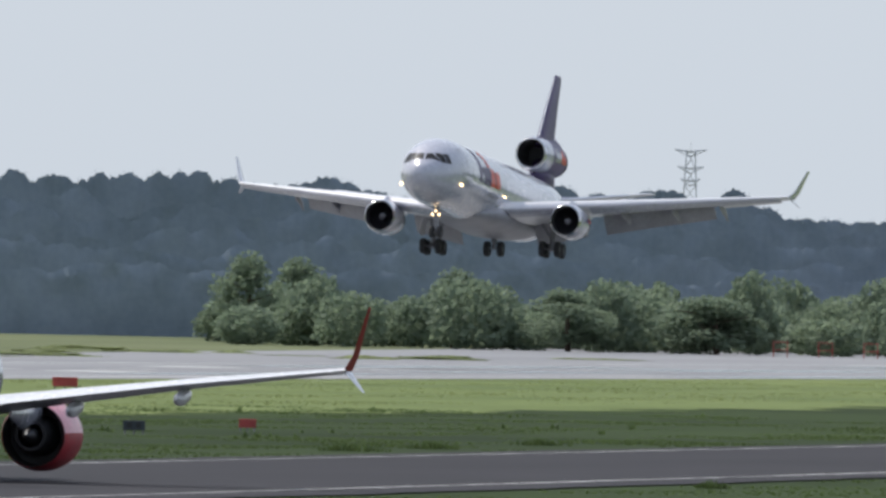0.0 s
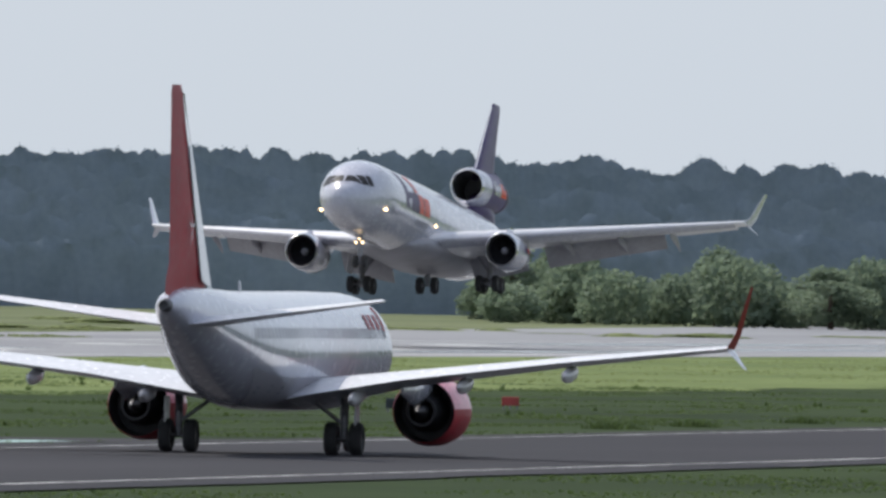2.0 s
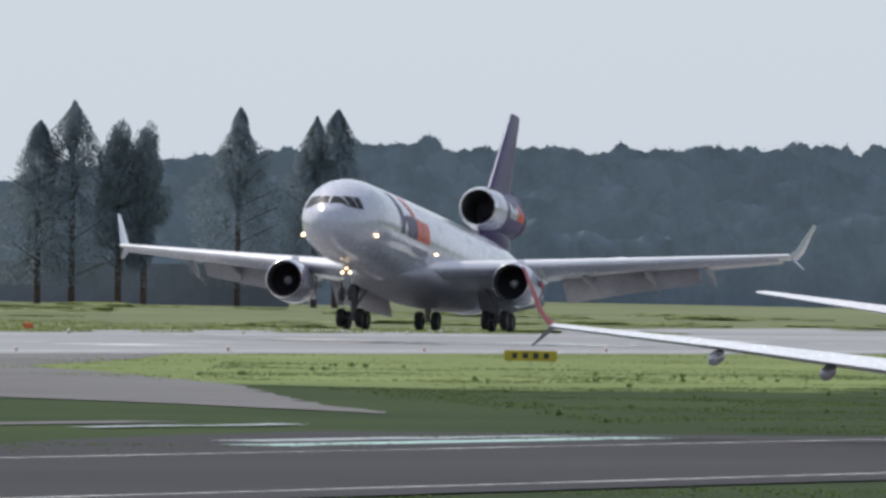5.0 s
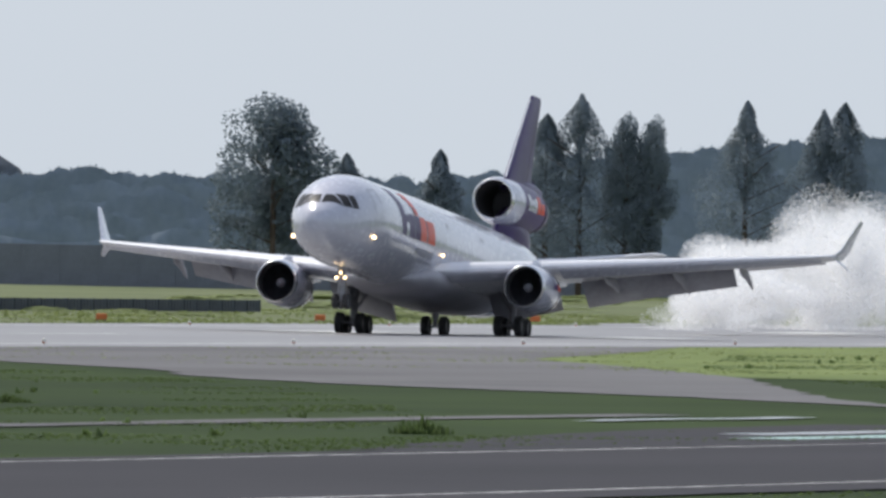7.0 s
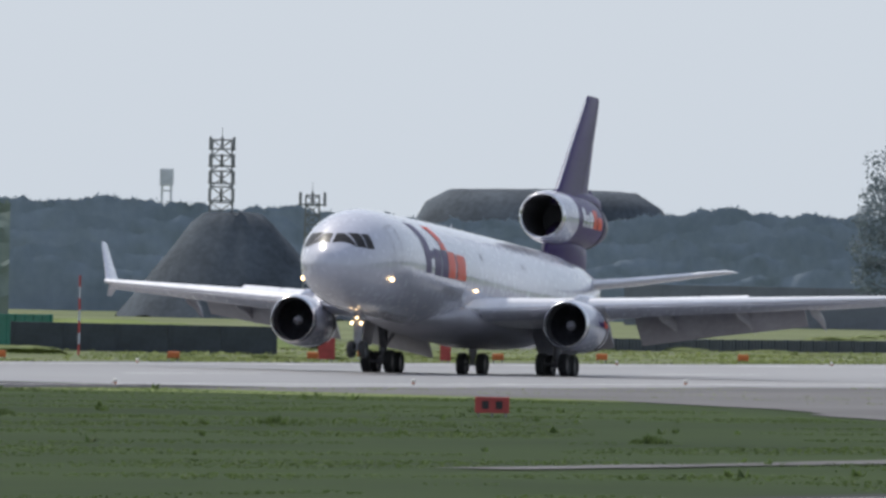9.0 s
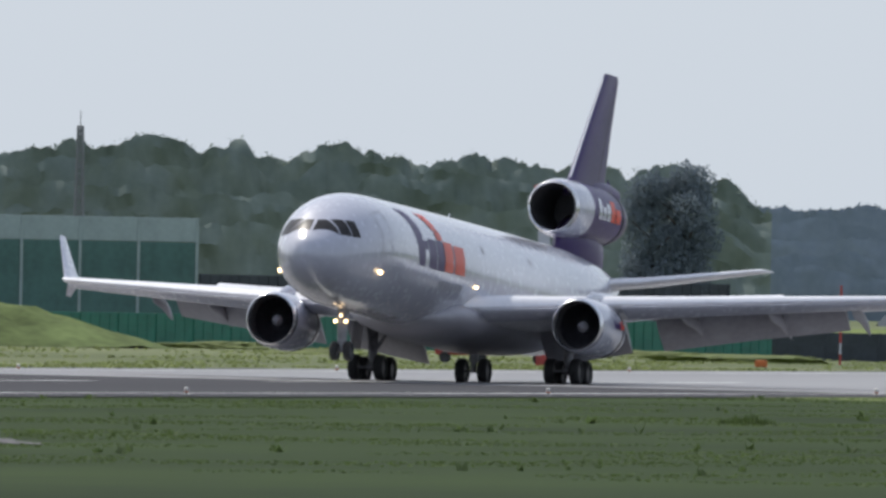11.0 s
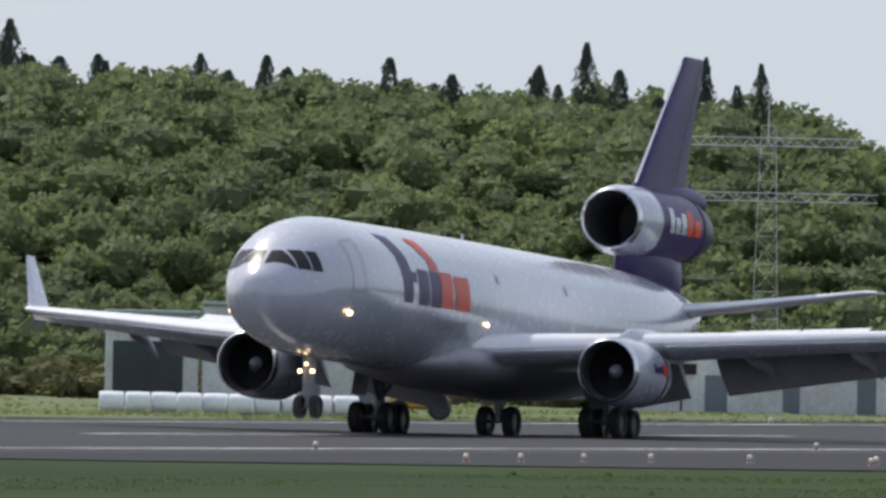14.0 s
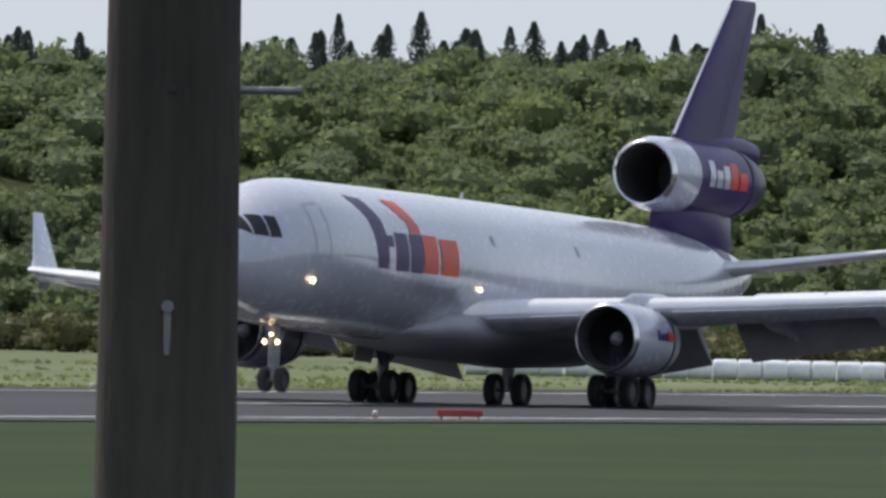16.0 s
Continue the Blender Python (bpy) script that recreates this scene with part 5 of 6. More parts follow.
paving("drain_strip", "narrow pale paved drain crossing the grass", smooth_line([(900, 289.5), (867, 279.5), (820, 257), (770, 238.5)], 40), smooth_line([(900, 288), (867, 278), (820, 255.5), (770, 237)], 40), 0.046, SHOULDER)
strip("teal_line", 780, 850, 166.4, 168.6, 0.056, TEAL, "faded teal painted marking beside the taxiway", skew=SKEW, ragged=0.4, seed=72)


spoil_heap(17.42, 1620, 17, 2.7, 0.45, "grassy bank before the tall barrier", mat("bank_grass", (0.115, 0.15, 0.06), 0.9, 0, 0.3, 0.12, 0.3, 0.05))
spoil_heap(15.3, 1780, 22, 1.6, 0.4, "low grassy rise beyond the runway", MEADOW)
banked_road()


def line_pylon():
    t = lattice_tower("line_pylon", "slim grey lattice pylon with two wide cross arms before the hill", 18.9, 1318, 2, 15.5, 0.8, 0.4, PALESTEEL, 0, 0.16)
    for z, w in ((14.4, 4.9), (11.4, 6.0)):
        bm = bmesh.new()
        for dz in (0.0, 0.45):
            rod(bm, (0, -w, z + dz), (0, w, z + dz), 0.035, None, 6)
        for k in range(25):
            y0 = -w + 2 * w * k / 25
            rod(bm, (0, y0, z + 0.45 * (k % 2)), (0, y0 + 2 * w / 25, z + 0.45 * ((k + 1) % 2)), 0.02, None, 5)
        part("cross_arm", bm, PALESTEEL, t)


line_pylon()


# ---- grass tufts ----
def tuft_shape(seed, n=5):
    rs = np.random.RandomState(seed)
    a = rs.rand(n) * math.tau
    lean = rs.uniform(0.05, 0.5, n)
    c = np.stack([np.cos(a) * 0.25, np.sin(a) * 0.25, np.zeros(n)], 1) * rs.rand(n, 1)
    side = np.stack([-np.sin(a), np.cos(a), np.zeros(n)], 1) * 0.2
    tip = c + np.stack([np.cos(a) * lean, np.sin(a) * lean, rs.uniform(0.5, 1.0, n)], 1)
    return np.stack([c - side, c + side, tip], 1)


TUFTS = [tuft_shape(k) for k in range(6)]


def meadow_tufts(name, label, count, area, material, low, high, seed, wide=1.6, patchy=0.0):
    rs = random.Random(seed)
    pl = []
    while len(pl) < count:
        x, y = area(rs)
        k = noise.noise((x * 0.03, y * 0.12, seed))
        if k < patchy:
            continue
        h = rs.uniform(low, high) * (1 + max(0, k))
        pl.append((x, y, 0.02, h * wide, h))
    tri_mesh(name, planted(pl, TUFTS, seed), material, None, label, "stuff")


def on_taxi_side(rs):
    x = rs.uniform(560, 1500)
    return x, (rs.uniform(118, 133.2) if rs.random() < 0.5 else rs.uniform(165.5, 175)) + (x - 780) * SKEW


def mid_field(rs):
    while True:
        x, y = rs.uniform(690, 1350), rs.uniform(176, 312)
        if y > np.interp(x, [690, 850, 1003, 1142, 1165], [166, 194, 236, 289, 318]) or y < np.interp(x, [800, 930, 1003, 1206, 1440], [162, 186, 205, 262, 310]):
            if not (x < 945 and y > 280):
                return x, y


def runway_far(rs):
    return rs.uniform(880, 2000), 391 + rs.random() ** 2 * 90


meadow_tufts("verge_grass", "rough dark grass along the taxiway", 14000, on_taxi_side, TUFT, 0.03, 0.08, 5, 3.6)
meadow_tufts("field_grass", "uneven dark grass between taxiway and runway", 40000, mid_field, TUFT, 0.025, 0.06, 6, 5.0)
meadow_tufts("field_weeds", "taller weed clumps in the grass", 240, mid_field, TUFT, 0.12, 0.25, 8, 2.2, 0.25)
meadow_tufts("pale_field_grass", "pale uneven grass by the runway", 16000, lambda rs: (rs.uniform(1150, 2300), rs.uniform(240, 312)), TUFTPALE, 0.03, 0.065, 9, 6)
meadow_tufts("far_grass", "pale rough grass beyond the runway", 16000, runway_far, TUFTPALE, 0.08, 0.2, 10, 3.0)
HUMMOCK = [leaves(200 + k, 260, 0.5, 0.5, 0.07) for k in range(4)]
hum = [(rnd.uniform(1500, 2600), rnd.uniform(395, 560), -0.3, rnd.uniform(5, 14), rnd.uniform(0.4, 0.9)) for k in range(110)]
tri_mesh("grass_hummocks", planted(hum, HUMMOCK, 12), TUFTPALE, None, "low grassy hummocks beyond the runway", "stuff")
for k, (x, y, w, h) in enumerate([(772, 177, 2.2, 0.8), (830, 131.5, 1.2, 0.45), (905, 133, 1.3, 0.5), (985, 171, 3.0, 0.55), (1010, 172, 2.4, 0.5), (1050, 174, 2.8, 0.5), (930, 245, 2.2, 0.5), (948, 262, 2.6, 0.6), (870, 215, 1.6, 0.5)]):
    rs = random.Random(800 + k)
    pts = []
    for _ in range(70):
        a, q = rs.uniform(0, math.tau), rs.random() ** 0.6
        hh = h * (1.1 - 0.7 * q) * rs.uniform(0.6, 1.0)
        pts.append((math.cos(a) * q * w * 0.5, math.sin(a) * q * w * 0.5, 0, hh * 0.8, hh))
    b = tri_mesh("weed_clump", planted(pts, TUFTS, 30 + k), TUFT)
    b.location = (x, y, 0.02)
    tagged(b, "low bushy weed clump in the grass", kind="stuff")

# ---- signs, boxes and lights on the grass ----
YELLOW = mat("yellow_board", (0.42, 0.33, 0.02), 0.6, 0, 0.15, 2)
REDBOX = mat("red_box", (0.4, 0.055, 0.05), 0.6, 0, 0.15, 2)
ORBOX = mat("orange_box", (0.6, 0.16, 0.04), 0.6, 0, 0.15, 2)


def board_sign(x, y, turn, w, h, material, label, bars):
    t = thing("taxiway_sign", label, "sign", pose(x, y, 0.02, 0, 0, turn), "taxiway signs")
    bm = bmesh.new()
    box(bm, 0, 0, 0.18 + h / 2, 0.16, w, h, None, 0.02)
    part("board", bm, material, t, smooth=False)
    for s in (-1, 0, 1):
        bm = bmesh.new()
        rod(bm, (0, s * w * 0.4, 0), (0, s * w * 0.4, 0.25), 0.04, None, 8)
        part("leg", bm, STEEL, t)
    for k in range(bars):
        bm = bmesh.new()
        box(bm, -0.085, (k - (bars - 1) / 2) * w * 0.8 / bars, 0.18 + h / 2, 0.012, w * 0.4 / bars, h * 0.5)
        part("sign_bar", bm, BLACK, t, smooth=False)


board_sign(1405, 285, 12, 3.1, 0.62, YELLOW, "low yellow taxiway sign with dark bars on the grass", 4)
board_sign(1517, 282, 11, 1.6, 0.6, REDBOX, "low red taxiway sign on the grass", 0)
board_sign(1066, 195, 10, 1.0, 0.45, DARKWALL, "low dark box sign on the grass", 2)
board_sign(1106, 197, 10, 0.8, 0.4, REDBOX, "low dark red box on the grass", 0)
board_sign(998, 253.6, 14, 1.45, 0.68, REDBOX, "low faded red sign on the grass", 2)
board_sign(760, 316, 22, 1.7, 0.26, REDBOX, "long low red board beside the runway", 0)


def marker_box(x, y):
    t = thing("marker_box", "small orange-red marker box on short legs", "marker", pose(x, y, 0.02, 0, 0, 13), "marker boxes")
    bm = bmesh.new()
    box(bm, 0, 0, 0.42, 0.6, 0.75, 0.42, None, 0.05)
    part("box", bm, ORBOX, t, smooth=False)
    for s in (-1, 1):
        bm = bmesh.new()
        rod(bm, (0, s * 0.28, 0), (0, s * 0.28, 0.25), 0.05, None, 8)
        part("leg", bm, STEEL, t)
    return t


mb = marker_box(1540, 391)
for x, y in ((1580, 394), (1620, 394), (1690, 395), (1760, 395), (1462, 392), (1500, 393), (1425, 393), (1555, 404)):
    copy_thing(mb, pose(x, y, 0.02, 0, 0, 13))


def edge_light(x, y):
    t = thing("edge_light", "small white and amber runway edge light", "lamp", pose(x, y, 0.05), "runway edge lights")
    bm = bmesh.new()
    spin(bm, [(0, 0.12), (0.03, 0.12), (0.05, 0.05), (0.12, 0.05), (0.14, 0.1), (0.26, 0.1), (0.31, 0.05), (0.32, 0.01)], (0, 0, 0), 12, "z")
    part("body", bm, mat("lamp_body", (0.62, 0.6, 0.56), 0.4), t)
    bm = bmesh.new()
    spin(bm, [(0.07, 0.1), (0.13, 0.1)], (0, 0, 0), 12, "z")
    part("collar", bm, ORBOX, t, "orange collar")
    return t


el = edge_light(848, 297.2)
spots = [(835, 297.2), (841, 297.2), (855, 297), (862, 295.5), (868, 292.5), (860, 290), (856, 286), (852, 282)]
spots += [(x, 319.4) for x in range(700, 1700, 60)] + [(x, 383) for x in range(820, 1900, 60)]
for x, y in spots:
    copy_thing(el, pose(x, y, 0.05))


def banded_pole(name, label, x, y, h, w, bands, square):
    t = thing(name, label, "mast", pose(x, y, 0, 0, 0, 15))
    for k in range(bands):
        bm = bmesh.new()
        z0, z1 = h * k / bands, h * (k + 1) / bands
        if square:
            box(bm, 0, 0, (z0 + z1) / 2, w, w, z1 - z0 - 0.01)
        else:
            rod(bm, (0, 0, z0), (0, 0, z1 - 0.005), w / 2, None, 10)
        part("band", bm, REDBOX if k % 2 == 0 else WHITE, t, "red band" if k % 2 == 0 else "white band", not square)
    return t


banded_pole("striped_pole", "thin red and white striped pole with a round foot", 1524, 415, 5.2, 0.16, 7, False)
m = banded_pole("striped_mast", "stout red and white striped mast with a box head", 1394, 398, 9.9, 0.7, 7, True)
bm = bmesh.new()
box(bm, 0, -0.2, 10.4, 1.0, 1.7, 1.0, None, 0.05)
part("head", bm, REDBOX, m, "red box head", False)
for k, az in enumerate(np.linspace(8.0, 8.85, 9)):
    x, y = polar(az, 2840)
    t = thing("approach_frame", "red lattice approach light frame", "frame", pose(x, y, 0, 0, 0, 8), "approach light frames")
    for s in (-1, 1):
        bm = bmesh.new()
        rod(bm, (0, s * 0.8, 0), (0, s * 0.8, 1.9), 0.06, None, 6)
        part("post", bm, REDBOX, t)
    for z in (0.9, 1.8):
        bm = bmesh.new()
        rod(bm, (0, -0.9, z), (0, 0.9, z), 0.05, None, 6)
        part("crossbar", bm, REDBOX, t)
for k in range(2):
    x, y = polar(15.9 + k * 0.22, 1500)
    t = thing("work_truck", "small pale work vehicle with red panels on the far grass", "vehicle", pose(x, y, 0, 0, 0, 105), "work vehicles")
    bm = bmesh.new()
    box(bm, 0, 0, 0.85, 3.4, 1.6, 0.7, None, 0.1)
    part("body", bm, REDBOX if k % 2 else GREYW, t, smooth=False)
    bm = bmesh.new()
    box(bm, 1.0, 0, 1.5, 1.2, 1.5, 0.8, None, 0.12)
    part("cab", bm, GREYW, t, smooth=False)
    for sx in (-1.1, 1.1):
        for sy in (-0.75, 0.75):
            wheel(t, "tyre", (sx, sy, 0.36), 0.36, 0.25, 14)


# ---- buildings and machines by the hill ----
def hut():
    x, y = polar(18.9, 1290)
    t = thing("concrete_hut", "low pale grey concrete hut with a flat roof and dark doorway", "building", pose(x, y, 0, 0, 0, 18.9))
    for cy, w, h in ((0.0, 8.6, 3.4), (-5.6, 2.6, 3.6), (6.1, 3.4, 3.8)):
        bm = bmesh.new()
        box(bm, 1.5, cy, h / 2, 4.0, w, h, None, 0.05)
        part("wall", bm, CONCRETE, t, smooth=False)
        bm = bmesh.new()
        box(bm, 1.5, cy, h + 0.08, 4.2, w + 0.16, 0.16, None, 0.03)
        part("roof", bm, GREYWALL, t, smooth=False)
    for cy, w, h in ((-5.5, 1.0, 2.1), (-1.5, 0.9, 2.0), (2.5, 1.2, 2.0)):
        bm = bmesh.new()
        box(bm, -0.52, cy, h / 2, 0.06, w, h, None, 0.02)
        part("door", bm, FENCEM, t, smooth=False)
    for cy in (0.5, 4.0, 6.5):
        bm = bmesh.new()
        box(bm, -0.52, cy, 2.3, 0.06, 0.9, 0.6, None, 0.02)
        part("window", bm, GLASS, t, smooth=False)


def depot():
    x, y = polar(20.05, 1250)
    t = thing("depot_building", "pale grey two-storey depot with a dark panel for its shaded bay", "building", pose(x, y, 0, 0, 0, 20))
    for cy, w, h in ((-3.4, 5.0, 3.3), (1.6, 4.4, 5.2), (6.4, 4.8, 4.7)):
        bm = bmesh.new()
        box(bm, 2.2, cy, h / 2, 5.0, w, h, None, 0.05)
        part("wall", bm, CONCRETE, t, smooth=False)
        bm = bmesh.new()
        box(bm, 2.2, cy, h + 0.1, 5.3, w + 0.2, 0.2, None, 0.04)
        part("roof", bm, GREYWALL, t, smooth=False)
    # Dark panel on the wall stands in for the shade inside the bay.
    bm = bmesh.new()
    box(bm, -0.33, 6.6, 1.7, 0.08, 3.6, 3.2, None, 0.02)
    part("bay_shade", bm, DARKWALL, t, smooth=False)
    for cy, z in ((-4.6, 1.1), (-1.8, 1.1), (0.6, 3.9), (2.2, 3.9), (0.8, 1.4)):
        bm = bmesh.new()
        box(bm, -0.33, cy, z, 0.08, 1.0, 1.5 if z > 3 else 1.9, None, 0.02)
        win = part("window" if z > 3 else "door", bm, GLASS if z > 3 else FENCEM, t, smooth=False)


hut()
depot()


def machine(name, label, az, r, body, cab_h, material, front, turn=0):
    x, y = polar(az, r)
    t = thing(name, label, "vehicle", pose(x, y, 0.03, 0, 0, az + 90 + turn))
    L, W, H = body
    bm = bmesh.new()
    box(bm, 0, 0, 0.5 + H / 2, L, W, H, None, 0.12)
    part("body", bm, material, t, smooth=False)
    bm = bmesh.new()
    box(bm, -L * 0.12, 0, 0.5 + H + cab_h / 2, L * 0.34, W * 0.85, cab_h, None, 0.08)
    part("cab", bm, GLASS, t, "dark glazed cab", False)
    bm = bmesh.new()
    box(bm, -L * 0.12, 0, 0.5 + H + cab_h + 0.04, L * 0.38, W * 0.92, 0.1, None, 0.03)
    part("cab_roof", bm, material, t, smooth=False)
    for sx, rr in ((-L * 0.33, 0.58), (L * 0.33, 0.5)):
        for sy in (-W / 2, W / 2):
            wheel(t, "tyre", (sx, sy, rr), rr, 0.4, 18)
    bm = bmesh.new()
    if front == "bucket":
        loft(bm, [[(L / 2 + 0.5 + 0.45 * math.cos(a), s * W * 0.55, 0.5 + 0.45 * math.sin(a)) for a in (0.3, 1.4, 2.4, 3.6, 4.6)] for s in (-1, 1)])
        rod(bm, (L * 0.2, 0.5, 0.9), (L / 2 + 0.3, 0.5, 0.6), 0.09)
        rod(bm, (L * 0.2, -0.5, 0.9), (L / 2 + 0.3, -0.5, 0.6), 0.09)
        part("bucket", bm, material, t)
    else:
        spin(bm, [(-W * 0.5, 0.5), (-W * 0.5, 0.8), (W * 0.5, 0.8), (W * 0.5, 0.5)], (L / 2 + 0.5, 0, 0.95), 20, "y")
        part("drum", bm, material, t)


machine("wheel_loader", "yellow wheel loader with a raised cab beside the runway grass", 19.71, 1160, (3.0, 1.5, 0.6), 0.75, mat("loader_yellow", (0.5, 0.28, 0.02), 0.5, 0, 0.15, 2), "bucket")
machine("tractor", "dark red tractor parked before the scrub", 21.17, 1200, (2.3, 1.2, 0.4), 0.7, mat("tractor_red", (0.3, 0.03, 0.03), 0.5, 0, 0.15, 2), "bucket", 180)
machine("baler", "green round baler parked before the scrub", 21.02, 1205, (2.4, 1.4, 0.7), 0.5, mat("baler_green", (0.035, 0.14, 0.045), 0.5, 0, 0.15, 2), "drum")
WRAP = mat("bale_wrap", (0.78, 0.79, 0.8), 0.3, 0, 0.06, 3)


def bale(x, y, turn):
    t = thing("wrapped_bale", "white plastic-wrapped round hay bale", "hay bale", pose(x, y, 0.03, 0, 0, turn), "row of wrapped bales")
    bm = bmesh.new()
    spin(bm, [(-0.6, 0.3), (-0.6, 0.46), (-0.55, 0.52), (0, 0.535), (0.55, 0.52), (0.6, 0.46), (0.6, 0.3)], (0, 0, 0.52), 20, "y")
    part("wrap", bm, WRAP, t)
    return t


b0 = bale(*polar(21.06, 1150), 21)
for lo, hi, rr in ((21.06, 22.6, 1150), (19.82, 20.45, 1165)):
    az = lo + 0.062
    while az < hi:
        x, y = polar(az, rr + rnd.uniform(-0.6, 0.6))
        copy_thing(b0, pose(x, y, 0.03, 0, 0, az + rnd.uniform(-6, 6)))
        az += math.degrees(1.25 / rr)


def small_tree(az, r, h, w, seed):
    tree("small leafy tree on the dry grass", az, r, h, w, h * 0.3, OLIVE, seed, "broad", 0.16, 1100, "small trees by the huts")


for k, az in enumerate((18.55, 18.72, 18.95, 19.05, 19.25, 19.42, 19.55, 19.62)):
    small_tree(az, 1303 + (k % 3) * 6, 3.4 + 0.7 * (k % 3), 3.4, 500 + k)


def red_board(az, r, w, h):
    x, y = polar(az, r)
    t = thing("red_marker_board", "upright faded red marker board on the far grass", "marker", pose(x, y, 0.02, 0, 0, az), "red marker boards")
    bm = bmesh.new()
    box(bm, 0, 0, 0.15 + h / 2, 0.12, w, h, None, 0.03)
    part("board", bm, REDBOX, t, smooth=False)
    for s in (-1, 1):
        bm = bmesh.new()
        rod(bm, (0, s * w * 0.3, 0), (0, s * w * 0.3, 0.2), 0.06, None, 8)
        part("leg", bm, STEEL, t)


red_board(14.65, 1560, 1.1, 1.7)
red_board(14.37, 1575, 0.7, 1.5)


# ---- tyre smoke ----
SMOKE = smoke_mat("tyre_smoke", (0.99, 0.99, 0.99), 0.36)


def smoke_puff(seed, n, sx, sy, sz, fleck):
    """Fine flecks gathered in billows, dense inside and thinning outwards."""
    rs = np.random.RandomState(seed)
    m = 22
    lobes = rs.uniform(-1, 1, size=(m, 3))
    size = rs.uniform(0.3, 0.55, m)
    k = rs.randint(m, size=n)
    d = rs.normal(size=(n, 3))
    d /= np.linalg.norm(d, axis=1)[:, None]
    c = lobes[k] * np.array([0.8, 0.7, 0.55]) + d * (rs.rand(n, 1) ** 0.6) * size[k][:, None]
    c = c * np.array([sx, sy, sz])
    c[:, 2] = np.abs(c[:, 2] + sz * 0.8)
    nor = rs.normal(size=(n, 3))
    nor /= np.linalg.norm(nor, axis=1)[:, None]
    a = np.cross(nor, rs.normal(size=(n, 3)))
    a /= np.linalg.norm(a, axis=1)[:, None]
    b = np.cross(nor, a)
    s = fleck * rs.uniform(0.5, 1.4, n)[:, None]
    return np.stack([c - a * s * 0.5 - b * s * 0.4, c + a * s * 0.5 - b * s * 0.4, c + b * s * 0.6], axis=1)


smoke = []
for k, (dx, dy, sx, sz, n) in enumerate([(16, -3, 12, 2.4, 60000), (32, 1, 16, 3.9, 105000), (54, -2, 18, 5.2, 150000), (78, 3, 18, 5.5, 155000), (98, -1, 15, 4.4, 95000)]):
    ob = tri_mesh("tyre_smoke", smoke_puff(700 + k, n, sx, 5.0, sz, 0.125), SMOKE)
    tagged(ob, "billowing white tyre smoke drifting over the runway", "smoke", "tyre smoke puffs")
    smoke.append((ob, dx, dy))


# ---- the near pole ----
POLE = (6.43, 2.86)
POLE_R = 0.239



def near_pole():
    x, y = POLE
    t = thing("utility_pole", "weathered brown-grey concrete utility pole with a step bolt", "pole", pose(x, y, 0, 0, 0, 22.6))
    bm = bmesh.new()
    spin(bm, [(-0.5, POLE_R * 1.09), (6.0, POLE_R * 1.015), (7.2, POLE_R * 0.965), (11, POLE_R * 0.82)], (0, 0, 0), 40, "z")
    part("shaft", bm, POLEM, t)
    bm = bmesh.new()
    rod(bm, (0, -POLE_R * 0.9, 7.04), (0, -POLE_R - 0.2, 7.04), 0.014, None, 8)
    rod(bm, (0, -POLE_R - 0.19, 7.04), (0, -POLE_R - 0.205, 7.04), 0.02, None, 8)
    part("step_bolt", bm, STEEL, t, "rusty step bolt")
    bm = bmesh.new()
    box(bm, -POLE_R * 1.0, 0.0, 6.2, 0.02, 0.025, 0.16, None, 0.005)
    spin(bm, [(-0.02, 0.022), (0.02, 0.022)], (-POLE_R * 1.0, 0, 6.29), 10)
    part("bracket", bm, FARSTEEL, t, "small grey steel bracket")
    bm = bmesh.new()
    spin(bm, [(-0.01, 0.014), (0.012, 0.014)], (-POLE_R * 0.985, 0, 7.04), 10)
    part("bolt_hole", bm, BLACK, t)
    return t


near_pole()


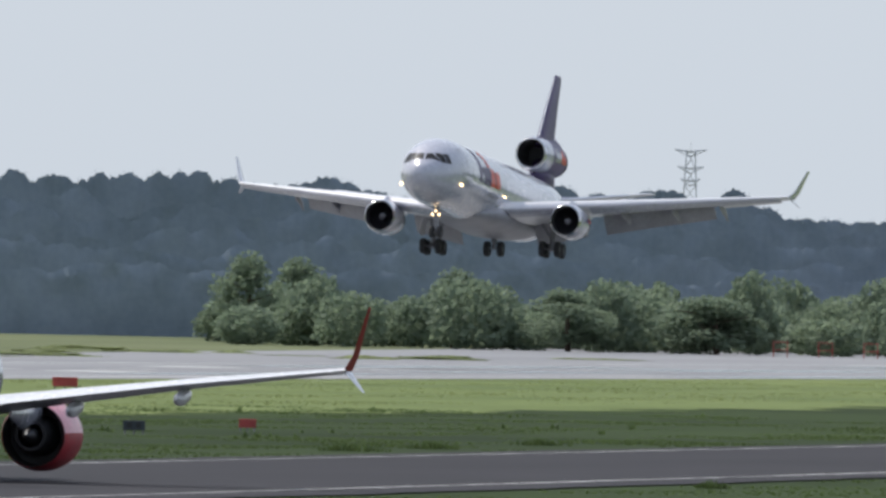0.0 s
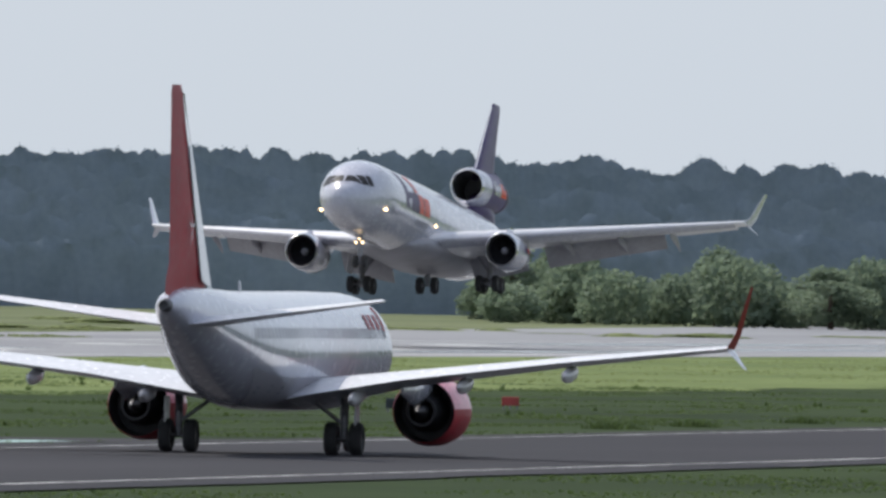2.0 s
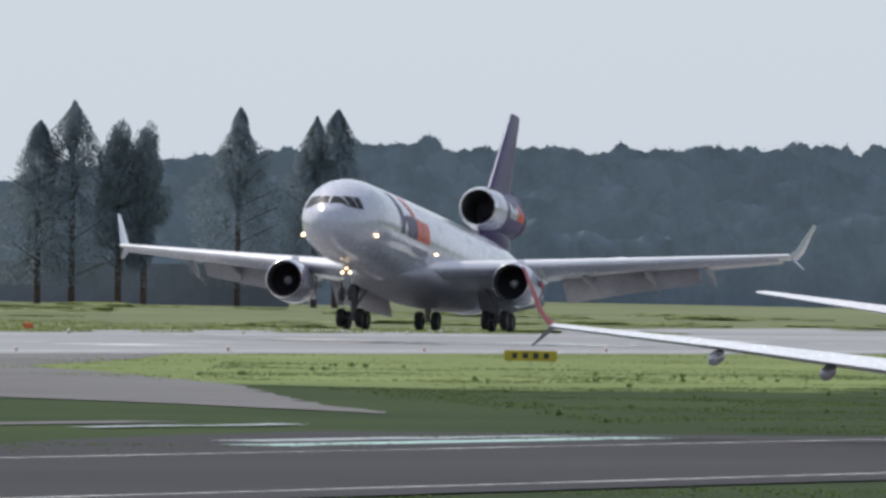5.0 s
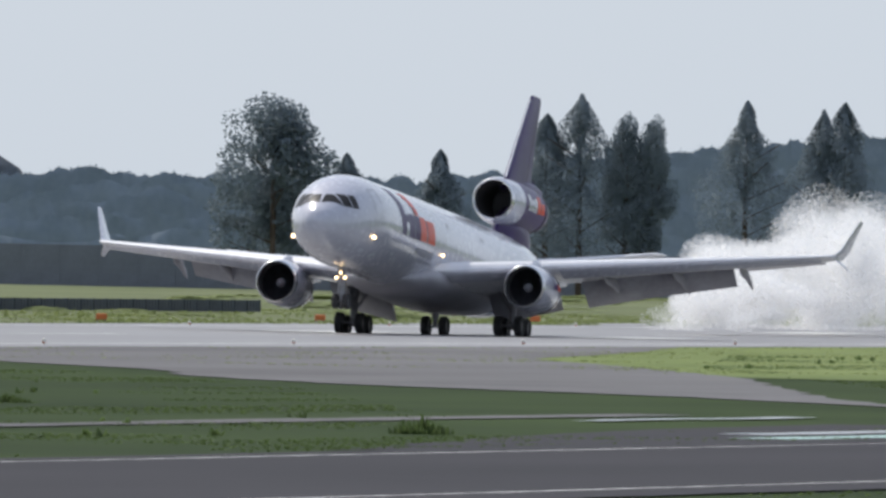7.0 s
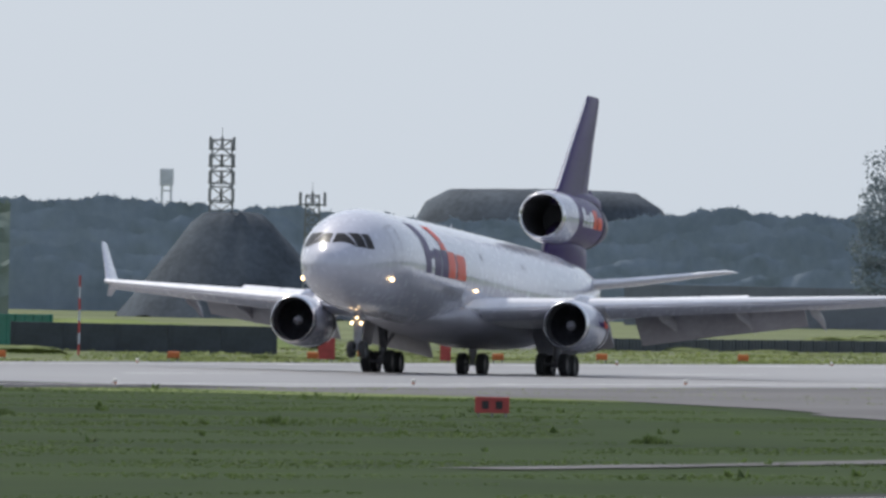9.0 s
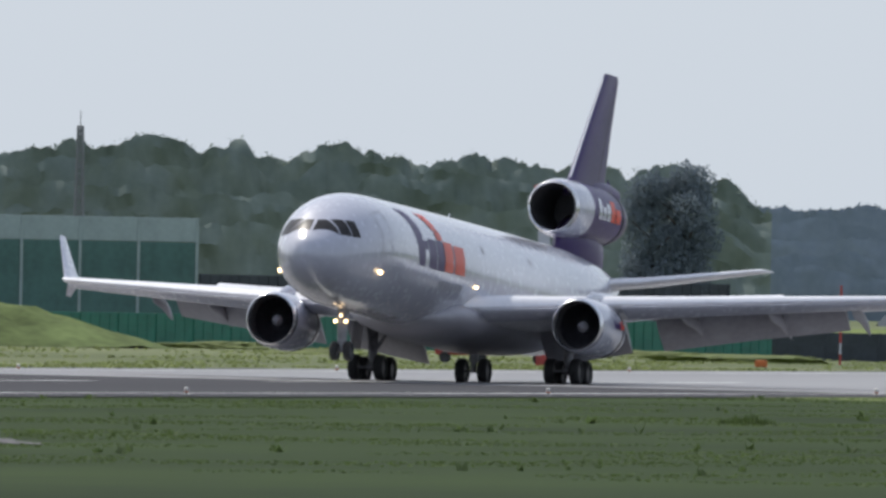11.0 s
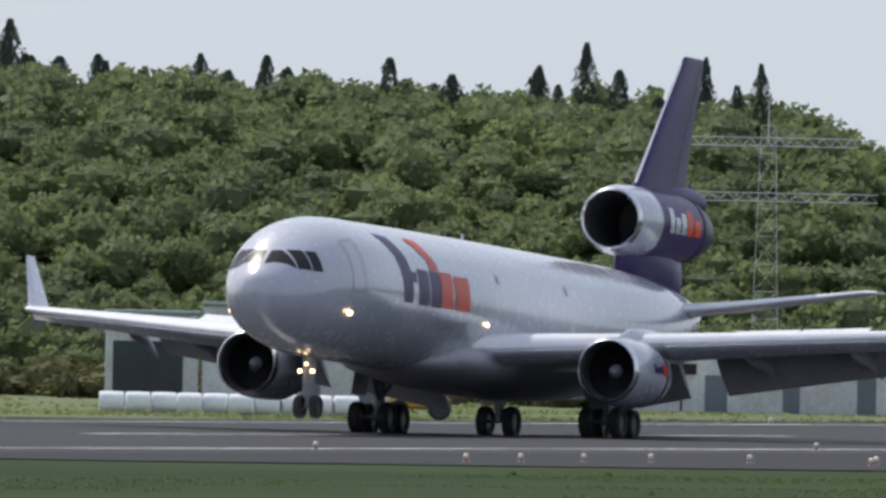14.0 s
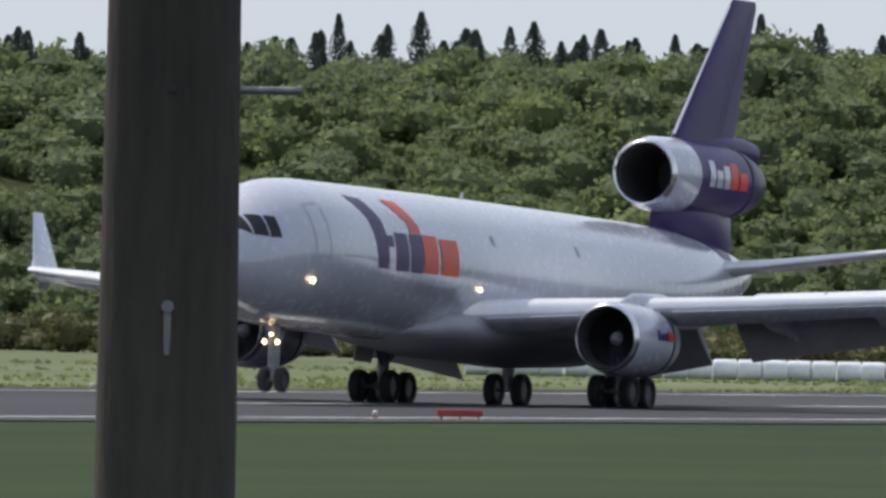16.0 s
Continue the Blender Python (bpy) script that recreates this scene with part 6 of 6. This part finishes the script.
# ---- motion ----
JET_ROWS = [
    (0.0, 2091.0, 10.02, 4.59, -2.40, 0.37),
    (0.5, 2050.8, 8.10, 5.01, -2.48, 0.12),
    (1.0, 2010.9, 6.56, 5.42, -2.56, -1.23),
    (1.5, 1971.3, 5.33, 5.84, -2.64, -1.66),
    (2.0, 1931.2, 4.46, 5.77, -2.62, -1.40),
    (2.5, 1891.2, 4.03, 5.70, -2.61, 0.47),
    (3.0, 1851.3, 3.21, 5.63, -2.59, 0.13),
    (3.5, 1811.5, 2.75, 5.56, -2.57, -0.08),
    (4.0, 1772.0, 2.05, 5.57, -2.24, -0.33),
    (4.2, 1756.1, 1.82, 5.57, -2.11, -0.43),
    (4.9, 1701.0, 1.23, 5.75, -1.97, -0.29),
    (5.6, 1645.8, 0.06, 5.92, -1.84, -0.15),
    (6.3, 1590.5, 0.05, 6.09, -1.71, -0.02),
    (6.5, 1574.4, 0.02, 5.83, -1.64, -0.02),
    (7.0, 1534.1, 0.02, 5.19, -1.46, -0.03),
    (7.5, 1494.6, 0.02, 4.74, -1.47, 0.00),
    (8.0, 1455.0, 0.02, 4.30, -1.48, 0.00),
    (8.5, 1415.5, 0.02, 3.85, -1.49, 0.00),
    (9.0, 1376.0, 0.02, 3.41, -1.50, 0.00),
    (9.2, 1360.0, 0.02, 3.30, -1.56, 0.00),
    (9.9, 1303.8, 0.02, 3.50, -0.99, 0.00),
    (10.6, 1247.9, 0.02, 3.70, -0.41, 0.00),
    (11.3, 1192.5, 0.02, 3.90, 0.16, 0.00),
    (11.5, 1177.0, 0.02, 3.90, 0.18, 0.00),
    (12.0, 1138.6, 0.02, 3.88, 0.24, 0.00),
    (12.5, 1100.5, 0.02, 3.87, 0.25, 0.00),
    (13.0, 1063.2, 0.02, 3.55, 0.18, 0.00),
    (13.5, 1026.1, 0.02, 3.24, 0.16, 0.00),
    (14.0, 989.5, 0.02, 2.88, 0.09, 0.00),
    (14.5, 953.5, 0.02, 2.52, 0.02, 0.00),
    (15.0, 917.8, 0.02, 2.39, -0.04, 0.00),
    (15.5, 882.5, 0.02, 2.46, -0.07, 0.00),
    (16.0, 848.2, 0.02, 2.35, -0.15, 0.00),
]


def motions():
    walk(jet, [(t, pose(x, RWY_Y, z, bank, pitch, turn) @ Matrix.Translation((-32, 0, 0))) for t, x, z, pitch, turn, bank in JET_ROWS])
    for w, s in zip(jet_wings, (1, -1)):
        # the wings bend up in flight and settle on the wheels
        walk(w, [(t, pose(30.0, 2.6 * s, 3.4, s * lift)) for t, lift in ((0, 1.3), (5.5, 1.3), (7.0, 1.1), (8.6, -0.9), (9.4, -1.25), (16, -1.25))])
    rows = []
    for t, x in ((0, 769.6), (1.5, 788.6), (2.5, 801.0), (3.5, 813.2), (4.2, 822.0), (8, 869.5), (12, 919.5), (16, 969.5)):
        rows.append((t, pose(x, 153.36 + (x - 800) * math.tan(radians(0.677)), 0.06, 0, 0, 0.677)))
    walk(liner, rows)
    # smoke rises out of the touchdown point and drifts after the jet
    for ob, dx, dy in smoke:
        x = 1588 + dx
        late = max(0.0, (100 - dx) / 79)
        born = min(6.25, 5.25 + late * 0.95)
        walk(ob, [(0, pose(x + 6, RWY_Y + dy, -14)), (born - 0.5, pose(x + 6, RWY_Y + dy, -14)), (born + 0.1, pose(x + 6, RWY_Y + dy, -1.0)), (7.0, pose(x + 18, RWY_Y + dy + 1, 0.4, 0, 0, 3)), (8.2, pose(x + 22, RWY_Y + dy + 3, 0.8, 0, 0, 8)), (16, pose(x + 14, RWY_Y + dy + 12, 3.0, 0, 0, 40))])


motions()
